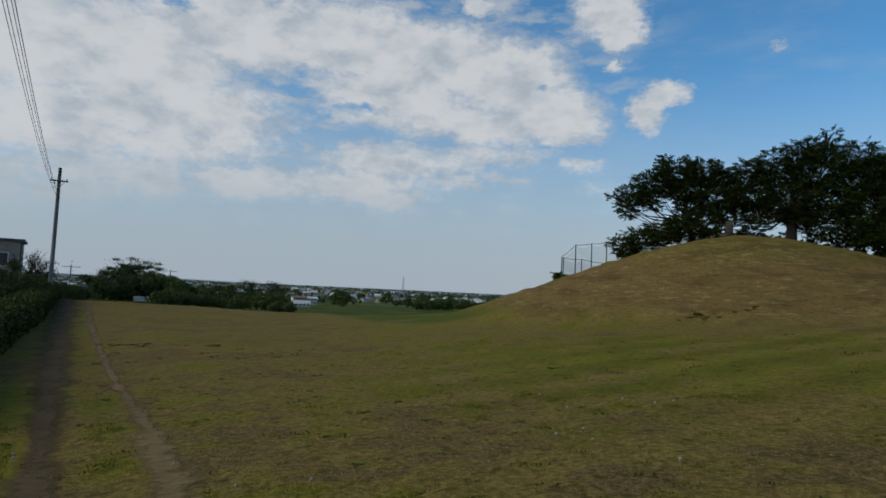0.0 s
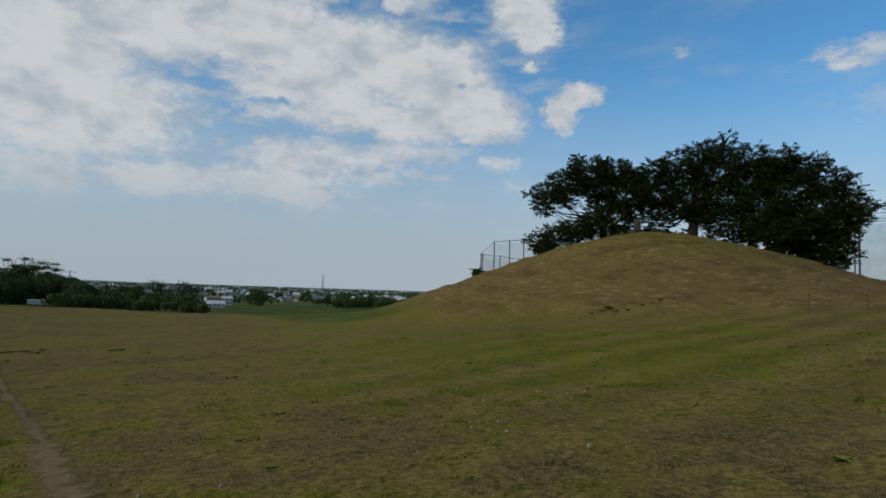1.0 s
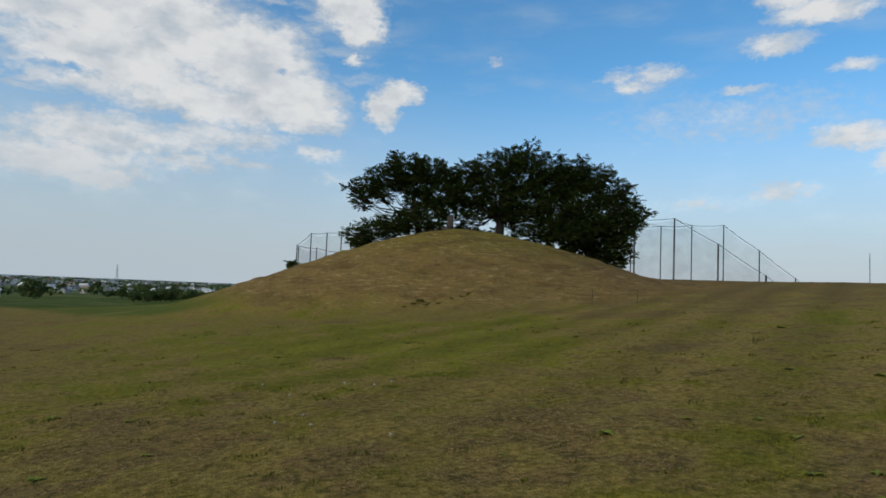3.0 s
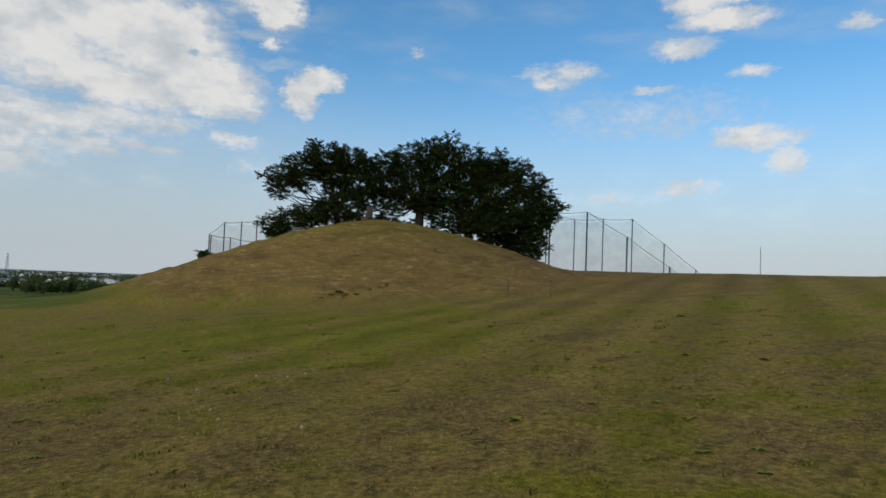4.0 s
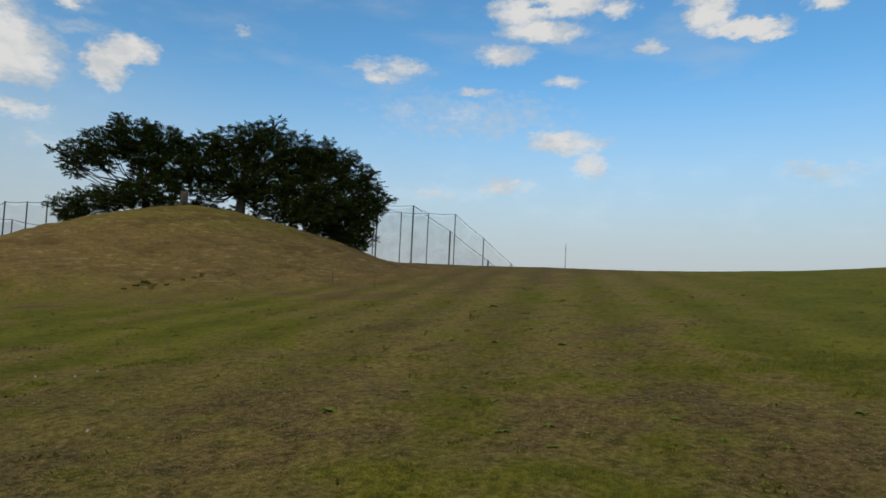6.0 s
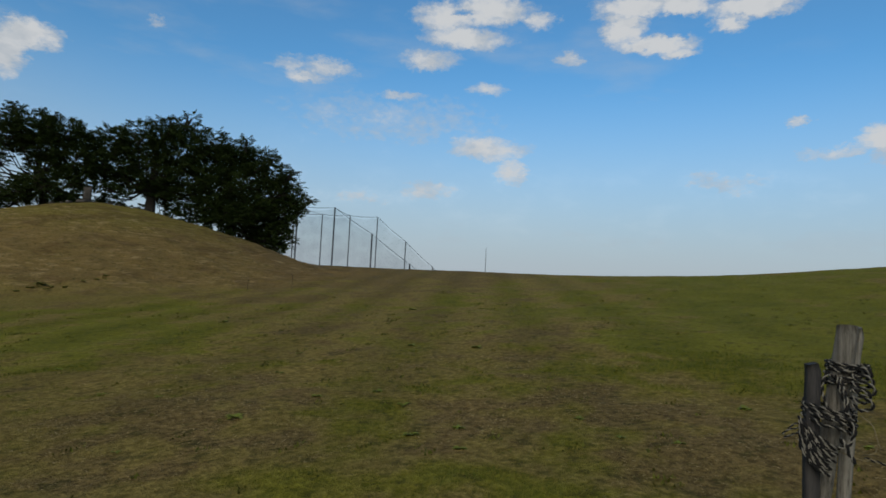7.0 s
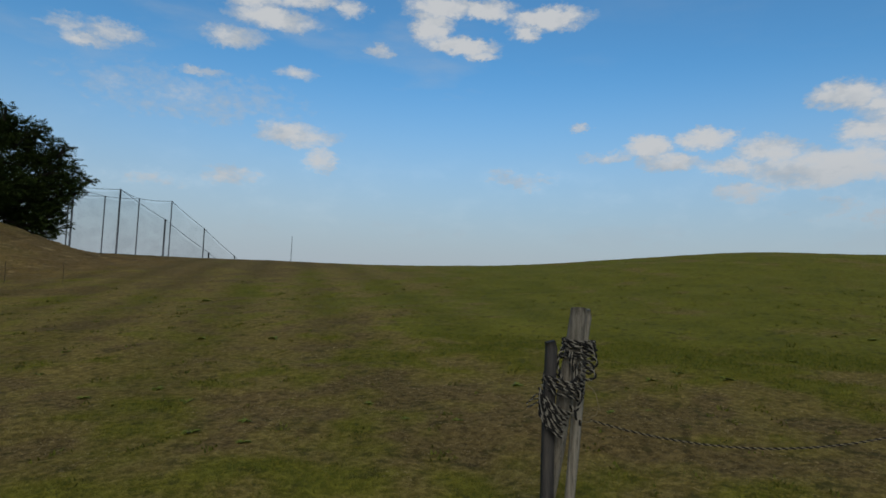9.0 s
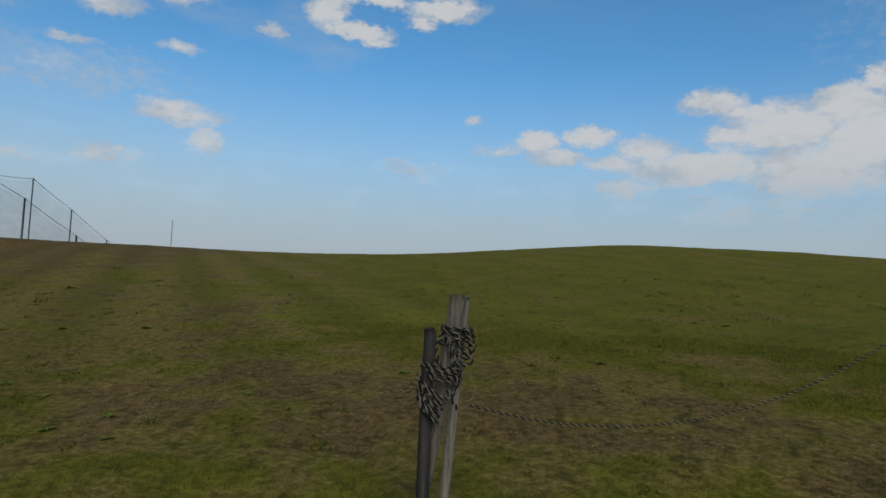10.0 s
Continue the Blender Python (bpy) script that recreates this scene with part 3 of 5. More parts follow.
def leaf_sprays(lobes, size, per, fan=34, lift=0.22, narrow=0.42):
    """Leaves set in flat feathery sprays that reach outward from lobes (x, y, z, radius, half height)."""
    cs, al, ac = [], [], []
    for x, y, z, r, h in lobes:
        n = max(10, int(per * r * (r + h)))
        a = rng.uniform(0, 2 * np.pi, n)
        v = rng.uniform(-1.0, 1.0, n)
        ring = np.sqrt(np.maximum(0.05, 1 - v * v))
        out = rng.uniform(0.25, 1.0, n) ** 0.55
        foot = np.stack([np.cos(a) * ring * r * out, np.sin(a) * ring * r * out, v * h * (0.45 + 0.55 * out)], 1)
        way = unit(np.stack([np.cos(a), np.sin(a), lift + 0.55 * v * np.abs(v) + rng.normal(size=n) * 0.22], 1) + rng.normal(size=(n, 3)) * np.array([0.45, 0.45, 0.0]))
        side = unit(np.cross(way, np.array([0.0, 0.0, 1.0]) + rng.normal(size=(n, 3)) * 0.28))
        reach = rng.uniform(0.30, 0.62, n) * (0.55 + 0.32 * r)
        pick = np.repeat(np.arange(n), fan)
        m = len(pick)
        k = rng.uniform(0.0, 1.0, m)
        w = rng.normal(size=m) * 0.34 * (1.05 - 0.75 * k)
        L = reach[pick]
        p = foot[pick] + way[pick] * (L * k)[:, None] + side[pick] * (L * w)[:, None] + rng.normal(size=(m, 3)) * size * 0.16
        p[:, 2] -= 0.10 * L * k * k
        o = unit(way[pick] + side[pick] * np.sign(w)[:, None] * 0.7 + rng.normal(size=(m, 3)) * 0.35)
        q = unit(np.cross(o, np.array([0.0, 0.0, 1.0]) + rng.normal(size=(m, 3)) * 0.5))
        s = size * rng.uniform(0.6, 1.35, (m, 1))
        cs.append(p + np.array([x, y, z]))
        al.append(o * s)
        ac.append(q * s * narrow)
    return np.concatenate(cs), np.concatenate(al), np.concatenate(ac)


def leaf_shell(lobes, size, cover=2.2, narrow=0.6):
    """Leaves laid thick over rounded lobes (x, y, z, radius, half height), with some inside."""
    cs, al, ac = [], [], []
    for x, y, z, r, h in lobes:
        n = int(cover * 12.6 * r * (r + h) * 0.5 / (size * size * narrow * 2.0))
        d = unit(rng.normal(size=(n, 3)))
        ripple = 1.0 + 0.10 * np.sin(d[:, :1] * 7.0 + x * 3.0) * np.cos(d[:, 1:2] * 6.0 + z) + 0.06 * np.sin(d[:, 2:3] * 13.0 + y * 5.0)
        p = d * np.array([r, r, h]) * ripple * rng.uniform(0.55, 1.04, (n, 1)) ** 0.5
        o = unit(rng.normal(size=(n, 3)) + d * 0.6 + np.array([0, 0, 0.15]))
        q = unit(np.cross(o, d + 0.7 * rng.normal(size=(n, 3))))
        s = size * rng.uniform(0.6, 1.4, (n, 1))
        cs.append(p + np.array([x, y, z]))
        al.append(o * s)
        ac.append(q * s * narrow)
    return np.concatenate(cs), np.concatenate(al), np.concatenate(ac)


# ---- the lie of the land ----


def sstep(a, b, x):
    t = np.clip((x - a) / (b - a), 0, 1)
    return t * t * (3 - 2 * t)


def smax(a, b, k):
    return k * np.logaddexp(a / k, b / k)


def height(x, y):
    """Height of the land: the sloping field, the round mound, the ridge and the valley."""
    r=np.hypot(x,y)
    lie=np.where(x>0,0.088*x,0.62*np.tanh(x/7.0))-0.53*np.tanh(y/30.0)
    lie=lie+0.6*(1-sstep(-34.,-16.,x))
    top=3.15+1.62/(1+np.exp(np.clip(y-0.8,-200,200)/3.4))-0.034*np.clip(-y-6,0,90)+0.012*np.clip(y-22,0,60)
    q=x/48.0
    hill=np.maximum(top*np.where(q<1,1-np.abs(1-q)**1.6,1-0.55*np.minimum(q-1,6)**2),-12)
    base=lie+(hill-lie)*sstep(12.,34.,x)
    u=0.906*(x-18.95)-0.423*(y-39.2);v=0.423*(x-18.95)+0.906*(y-39.2)
    u=np.where(u<0,u*1.05,u*0.93)
    dome=5.78-(np.sqrt(0.148*(u*u+v*v)+2.56)-1.6)+0.12*sstep(3.,9.,u)
    z=smax(base,dome,0.35)
    left=1-sstep(15.,40.,x)
    out=np.maximum(0,r-56.)
    fall=0.051*np.minimum(out,140)+0.024*np.clip(r-196.,0,400)
    return np.maximum(z-fall*left-(1-left)*0.05*np.maximum(0,r-95.),-15.5)


def lumps(x, y):
    """Small unevenness of the turf."""
    return (0.018 * np.sin(1.9 * x + 0.7 * y) * np.sin(1.3 * y - 0.4 * x) + 0.012 * np.sin(4.1 * x - 2.2 * y + 1.0) * np.sin(3.7 * y + 1.1 * x)
            + 0.05 * np.sin(0.43 * x + 0.3) * np.sin(0.37 * y + 0.2 * x))


def ease(a, b, x):
    t = min(1.0, max(0.0, (x - a) / (b - a)))
    return t * t * (3 - 2 * t)


def wear_at(x, y):
    """Where the turf is worn: 0 lush to 1 bare, in patches a stride or two across."""
    r, az = math.hypot(x, y), math.degrees(math.atan2(x, y))
    wide = noise.noise((x * 0.42 + 3.1, y * 0.42, 0.3))
    k = 0.52 + 0.42 * wide + 0.46 * noise.noise((x * 1.05, y * 1.05 + 7.7, 1.9)) + 0.40 * noise.noise((x * 2.6, y * 2.6, 4.0))
    e = r + 1.6 * wide + 1.2 * noise.noise((x * 0.15, y * 0.15, 8.0))
    # the damp foot of the mound, the dry upper field towards the copse, the green rise past the stakes
    k -= 0.28 * ease(8.0, 11.0, e) * (1.0 - ease(18.5, 22.5, e)) * ease(-14.0, 0.0, az) * (1.0 - 0.45 * ease(26.0, 44.0, az))
    k += 0.20 * ease(13.0, 18.0, e) * ease(-2.0, -12.0, az)
    k += 0.17 * ease(16.0, 2.0, az) * ease(22.0, 14.0, e) + 0.06 * ease(30.0, 40.0, az) * ease(80.0, 66.0, az)
    k -= 0.36 * ease(6.4, 8.2, e) * ease(64.0, 78.0, az)
    # yellower swaths up the open field, and a brown belt along its far brow
    k += 0.12 * ease(34.0, 40.0, az) * ease(72.0, 62.0, az) * ease(6.0, 8.0, e)
    k += 0.34 * ease(36.0, 42.0, az) * ease(66.0, 56.0, az) * ease(24.0, 31.0, e)
    # the scuffed belt in the middle distance and the fresher grass at the walker's feet
    k += 0.10 * ease(3.9, 4.8, e) * (1.0 - ease(6.2, 8.0, e)) * ease(-20.0, -4.0, az)
    k -= 0.17 * (1.0 - ease(3.6, 4.6, e)) * ease(22.0, 40.0, az)
    if x < 0.0:
        k -= 0.85 * ease(-0.10, -0.36, x + 0.61 * y) * ease(13.0, 10.0, y) * ease(3.0, 5.0, y)
        k -= 0.34 * math.exp(-((x + 0.6 * y - 0.62) / 0.34) ** 2)
    k += 0.18 * math.exp(-((x - 5.8) / 2.3) ** 2 - ((y + 1.0) / 1.7) ** 2)
    k -= 0.8 * math.exp(-((x + 37.0) / 6.0) ** 2 - ((y - 72.0) / 7.0) ** 2)
    return min(1.0, max(0.0, k))


def ground_z(x, y):
    return float(height(np.float64(x), np.float64(y)) + lumps(x, y))

# ---- ground and mound ----
view = np.concatenate([np.arange(-50.0, 128.0, 0.5), np.arange(128.0, 310.0, 2.0)])
rings = np.concatenate([np.linspace(0.6, 12.0, 120), np.linspace(12.2, 70.0, 160), np.geomspace(71.5, 4900.0, 70)])
aa, rr = np.meshgrid(np.radians(view), rings, indexing="ij")
gx, gy = rr * np.sin(aa), rr * np.cos(aa)
gz = height(gx, gy) + lumps(gx, gy) * np.clip(1.5 - rr / 120.0, 0, 1)
na, nr = gx.shape
on_mound = np.hypot(gx - 18.95, gy - 39.2) < 17.5
for i, k in zip(*np.nonzero(np.hypot(gx - 18.95, gy - 39.2) < 19.5)):
    q = Vector((gx[i, k], gy[i, k], gz[i, k]))
    edge = min(1.0, (19.5 - math.hypot(q.x - 18.95, q.y - 39.2)) / 3.0)
    gz[i, k] += edge * (0.10 * noise.noise((q.x * 0.8, q.y * 0.8, q.z * 2.2)) + 0.12 * noise.noise((q.x * 1.3, q.y * 1.3, q.z * 5.0)) * min(1.0, max(0.0, (5.2 - q.z) / 1.5)))
quads = {"ground": [], "mound": []}
for i in range(na):
    j = (i + 1) % na
    for k in range(nr - 1):
        quads["mound" if on_mound[i, k] and on_mound[j, k] and on_mound[i, k + 1] and on_mound[j, k + 1] else "ground"].append((i * nr + k, i * nr + k + 1, j * nr + k + 1, j * nr + k))
points = np.stack([gx, gy, gz], -1).reshape(-1, 3)
for name, label, cat in (("ground", "drying mown grass field sloping to a valley", "ground"), ("mound", "large round burial mound covered in dry mown grass", "mound")):
    f = np.array(quads[name])
    used, back = np.unique(f, return_inverse=True)
    verts, faces = points[used].tolist(), back.reshape(f.shape).tolist()
    if name == "ground":
        c = len(verts)
        verts.append((0.0, 0.0, ground_z(0, 0)))
        inner = {int(u): n for n, u in enumerate(used) if u % nr == 0}
        ring = [inner[i * nr] for i in range(na)]
        faces = faces + [(c, ring[i], ring[(i + 1) % na]) for i in range(na)]
    me = bpy.data.meshes.new(name)
    me.from_pydata(verts, [], faces)
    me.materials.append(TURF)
    me.polygons.foreach_set("use_smooth", [True] * len(me.polygons))
    me.attributes.new("wear", "FLOAT", "POINT").data.foreach_set("value", [wear_at(v[0], v[1]) for v in verts])
    tagged(new(name, me), label, cat, kind="structure")


def strip(name, line, material, label):
    """A worn way across the grass: centre points and half widths, laid on the land with ragged sides."""
    g, verts, faces = Geo(), [], []
    dense = []
    for (x0, y0, w0), (x1, y1, w1) in zip(line, line[1:]):
        n = max(2, int(math.hypot(x1 - x0, y1 - y0) / 0.12))
        dense += [(x0 + (x1 - x0) * k / n, y0 + (y1 - y0) * k / n, w0 + (w1 - w0) * k / n) for k in range(n)]
    cols = 11
    for i, (x, y, w) in enumerate(dense):
        a, b = dense[max(i - 3, 0)], dense[min(i + 3, len(dense) - 1)]
        d = math.hypot(b[0] - a[0], b[1] - a[1]) or 1.0
        nx, ny = (b[1] - a[1]) / d, -(b[0] - a[0]) / d
        for c in range(cols):
            s = (c / (cols - 1) * 2 - 1)
            ww = 1.5 * w * max(0.35, 1 + 0.7 * noise.noise((x * 1.4, y * 1.4, 3.0 if s < 0 else 9.0)) + 0.4 * noise.noise((x * 5.0, y * 5.0, 5.0 if s < 0 else 2.0)))
            px, py = x + nx * s * ww, y + ny * s * ww
            lift = 0.014 + 0.004 * noise.noise((px * 2.2, py * 2.2, 1.0))
            verts.append((px, py, ground_z(px, py) + lift))
    for i in range(len(dense) - 1):
        for c in range(cols - 1):
            k = i * cols + c
            faces.append((k, k + 1, k + cols + 1, k + cols))
    g.add(verts, faces, True)
    ob = part(name, g, material)
    ob.data.attributes.new("side", "FLOAT", "POINT").data.foreach_set("value", [abs(i % cols / (cols - 1) * 2 - 1) for i in range(len(verts))])
    return tagged(ob, label, "path", kind="structure")


strip("path", [(-1.85, 2.6, 0.2), (-3.47, 5.5, 0.22), (-5.22, 8.5, 0.27), (-7.3, 11.8, 0.38), (-11.1, 18.2, 0.5), (-15.2, 25.0, 0.62), (-19.2, 31.8, 0.8), (-29.2, 49.0, 1.1), (-34.0, 58.0, 1.3)], GRAVEL, "worn grey gravel farm track beside the hedge")
strip("trail", [(-0.9, 3.2, 0.22), (-2.2, 5.35, 0.24), (-3.28, 7.46, 0.20), (-4.2, 9.04, 0.15), (-5.5, 11.1, 0.13), (-6.8, 13.2, 0.10), (-10.4, 19.35, 0.16), (-17.0, 30.5, 0.20), (-26.3, 46.6, 0.26)], EARTH, "narrow trodden earth footpath through the grass")

# ---- turf blades and weeds ----


def blades(name, label, count, r0, r1, tall, wide, straw, lush=False):
    a = np.radians(rng.uniform(-44.0, 126.0, count))
    r = r0 + (r1 - r0) * rng.uniform(0, 1, count) ** 0.85
    x, y = r * np.sin(a), r * np.cos(a)
    patch = np.array([wear_at(u, v) for u, v in zip(x.tolist(), y.tolist())])
    keep = (patch + rng.normal(size=count) * 0.22 < 0.62) & (rng.uniform(0, 1, count) > (r - 0.45 * r1) / (0.55 * r1)) if not straw else (patch + rng.normal(size=count) * 0.08 + 0.34 * np.sin(x * 4.7 + 2.2 * np.sin(y * 3.1)) * np.sin(y * 4.1 + 1.9 * np.sin(x * 3.3)) > 0.72)
    if lush:
        keep = patch + rng.normal(size=count) * 0.05 + 0.25 * np.sin(x * 5.1 + 2.0 * np.sin(y * 3.7)) * np.sin(y * 4.3 + 1.7 * np.sin(x * 2.9)) < 0.27
    keep &= ~((x < 0) & (np.abs(x + 0.6 * y - 1.15) < 0.24)) & ~((x < 0) & (np.abs(x + 0.61 * y + 0.1) < 0.3))
    x, y, r, patch = x[keep], y[keep], r[keep], patch[keep]
    n = len(x)
    z = height(x, y) + lumps(x, y)
    h = tall * rng.uniform(0.45, 1.3, n) * (0.7 + 0.05 * r) * (1.0 if straw else np.clip(1.2 - 1.0 * patch, 0.5, 1.1))
    w = wide * rng.uniform(0.6, 1.4, n) * (0.6 + 0.09 * r)
    t = rng.uniform(0, 2 * np.pi, n)
    lean = rng.uniform(0.1 if not straw else 1.2, 0.9 if not straw else 4.0, n) * h
    base = np.stack([x, y, z - 0.006], 1)
    side = np.stack([np.cos(t), np.sin(t), 0 * t], 1) * (w / 2)[:, None]
    tip = base + np.stack([-np.sin(t) * lean, np.cos(t) * lean, h], 1)
    mid = base + (tip - base) * 0.5 + np.stack([0 * t, 0 * t, h * 0.16], 1)
    v = np.stack([base - side, base + side, mid + side * 0.7, tip, mid - side * 0.7], 1).reshape(-1, 3)
    me = bpy.data.meshes.new(name)
    me.from_pydata(v.tolist(), [], np.arange(n * 5).reshape(n, 5).tolist())
    me.materials.append(STRAW if straw else LUSH if lush else BLADES)
    tagged(new(name, me), label, "grass", kind="stuff")


blades("grass", "short olive and straw coloured grass blades", 140000, 2.2, 11.0, 0.032, 0.0040, False)
blades("grass", "sparse olive grass tufts further up the field", 26000, 7.0, 30.0, 0.026, 0.0042, False)
blades("lush_grass", "longer lush green grass in the damp patches", 130000, 2.3, 10.0, 0.034, 0.0040, False, True)
blades("dry_grass", "loose pale cut straw lying on the turf", 60000, 2.2, 9.0, 0.014, 0.0027, True)


def tufts(count):
    """Dark little clumps that the mower left standing."""
    a, r = np.radians(rng.uniform(-40.0, 122.0, count)), 2.6 + 19.0 * rng.uniform(0, 1, count) ** 1.1
    cx, cy, size = r * np.sin(a), r * np.cos(a), rng.uniform(0.025, 0.075, count) * (0.8 + 0.05 * r)
    x = np.repeat(cx, 16) + rng.normal(size=count * 16) * np.repeat(size, 16) * 0.9
    y = np.repeat(cy, 16) + rng.normal(size=count * 16) * np.repeat(size, 16) * 0.5
    n = len(x)
    h, t = np.repeat(size, 16) * rng.uniform(0.2, 0.55, n), rng.uniform(0, 6.283, n)
    base = np.stack([x, y, height(x, y) + lumps(x, y) - 0.004], 1)
    side = np.stack([np.cos(t), np.sin(t), 0 * t], 1) * (0.007 + 0.06 * np.repeat(size, 16))[:, None]
    tip = base + np.stack([-np.sin(t) * h * 0.8, np.cos(t) * h * 0.8, h], 1)
    v = np.stack([base - side, base + side, tip], 1).reshape(-1, 3)
    me = bpy.data.meshes.new("grass_tuft")
    me.from_pydata(v.tolist(), [], np.arange(n * 3).reshape(n, 3).tolist())
    me.materials.append(TUFTS)
    tagged(new("grass_tuft", me), "dark green uncut tufts dotted over the turf", "grass", kind="stuff")


tufts(750)


def weed_mesh(seed, leaves, size):
    r2 = random.Random(seed)
    g, v, f = Geo(), [Vector((0, 0, 0))], []
    for k in range(leaves):
        a, s, up = r2.uniform(0, 6.28), size * r2.uniform(0.6, 1.2), r2.uniform(0.1, 0.6)
        d, q = Vector((math.cos(a), math.sin(a), up)).normalized(), Vector((-math.sin(a), math.cos(a), 0))
        b = Vector((0, 0, 0))
        i = len(v)
        w = s * 0.22
        tip = b + d * s - Vector((0, 0, s * 0.25))
        v += [b + d * s * 0.45 + q * w, tip, b + d * s * 0.45 - q * w, b + d * s * 0.5 + Vector((0, 0, -0.1 * s))]
        f += [(0, i, i + 3), (i, i + 1, i + 3), (i + 1, i + 2, i + 3), (i + 2, 0, i + 3)]
    g.add(v, f)
    return g.mesh("weed", WEED)


weed_kinds = [weed_mesh(k, 20, 0.085) for k in range(4)]


def weed(x, y, s=1.0):
    ob = new("weed", weed_kinds[int(abs(x * 7 + y * 13)) % 4])
    ob.matrix_basis = pose(x, y, ground_z(x, y) + 0.003, 0, 0, (x * 97 + y * 41) % 360) @ Matrix.Scale(s, 4)
    tagged(ob, "small dark green broad-leaved weed clump in the turf", "weed", "weeds in the grass")


for x, y, s in ((3.74, 4.40, 1.2), (5.24, 4.08, 0.9), (4.76, 4.48, 0.8), (8.04, 5.83, 1.1), (8.35, 4.81, 1.3), (2.38, 13.2, 1.3), (12.85, 9.64, 1.6), (5.53, 5.96, 0.7),
                (4.56, 2.61, 0.8), (4.21, 2.83, 0.9), (7.47, -1.21, 1.1), (7.67, -0.74, 0.9)):
    weed(x, y, s)
for x, y, s in ((4.97, 3.51, 0.9), (8.97, -2.14, 1.0), (6.61, 0.84, 1.1), (11.03, -3.6, 1.2), (6.58, 6.80, 0.8), (8.64, 11.52, 1.4), (-0.96, 8.59, 1.1), (-0.11, 7.89, 1.0),
                (-1.24, 7.27, 1.0), (10.38, 24.86, 2.4), (12.83, 25.33, 2.2), (9.9, 24.7, 2.0), (12.3, 25.0, 1.6)):
    weed(x, y, s)
for cx, cy, n, s0 in ((10.4, 24.7, 9, 1.6), (12.7, 25.2, 7, 1.3), (-10.3, 21.4, 9, 1.9), (-8.6, 21.9, 6, 1.5)):
    for k in range(n):
        weed(cx + random.gauss(0, 0.55), cy + random.gauss(0, 0.22), s0 * random.uniform(0.6, 1.15))
for k in range(46):
    a, r = radians(random.uniform(-12, 118)), random.uniform(4.5, 19.0)
    weed(r * math.sin(a), r * math.cos(a), random.uniform(0.3, 0.9))


def dandelion_kind():
    stem, head = Geo(), Geo()
    stem.tube([(0, 0, 0), (0.004, 0.002, 0.05), (0.006, 0.0, 0.105)], [0.002, 0.0018, 0.0016], 5)
    bm = bmesh.new()
    bmesh.ops.create_icosphere(bm, subdivisions=2, radius=0.015)
    for v in bm.verts:
        v.co *= random.uniform(0.85, 1.15)
        v.co += Vector((0.006, 0, 0.12))
    bm.verts.index_update()
    head.add([v.co.copy() for v in bm.verts], [[v.index for v in f.verts] for f in bm.faces])
    bm.free()
    return stem.mesh("stem", WEED), head.mesh("seed_head", FLUFF)


dandelion_parts = dandelion_kind()
for x, y in ((1.19, 6.17), (1.50, 6.35), (1.48, 5.90), (2.01, 5.13), (1.48, 9.01), (1.63, 7.80), (2.76, 7.90), (2.48, 8.35), (3.04, 8.02), (-2.4, 5.9), (-4.2, 6.35), (-4.3, 6.5), (-1.55, 5.05), (-0.95, 5.0)):
    d = thing("dandelion", x, y, ground_z(x, y) - 0.004, "dandelion with a round white seed head in grass", "dandelion", "dandelions in the grass", (x * 61) % 360)
    part("stem", dandelion_parts[0], None, d)
    part("seed_head", dandelion_parts[1], None, d, "fluffy white seed head")

# ---- trees on the mound ----
FACE = radians(25.0)


def on_crest(s, d, z):
    """From the mound's own frame: s to the right along the crest, d away, z up."""
    r = 45.0 + d
    return Vector((r * math.sin(FACE) + s * math.cos(FACE), r * math.cos(FACE) - s * math.sin(FACE), z))


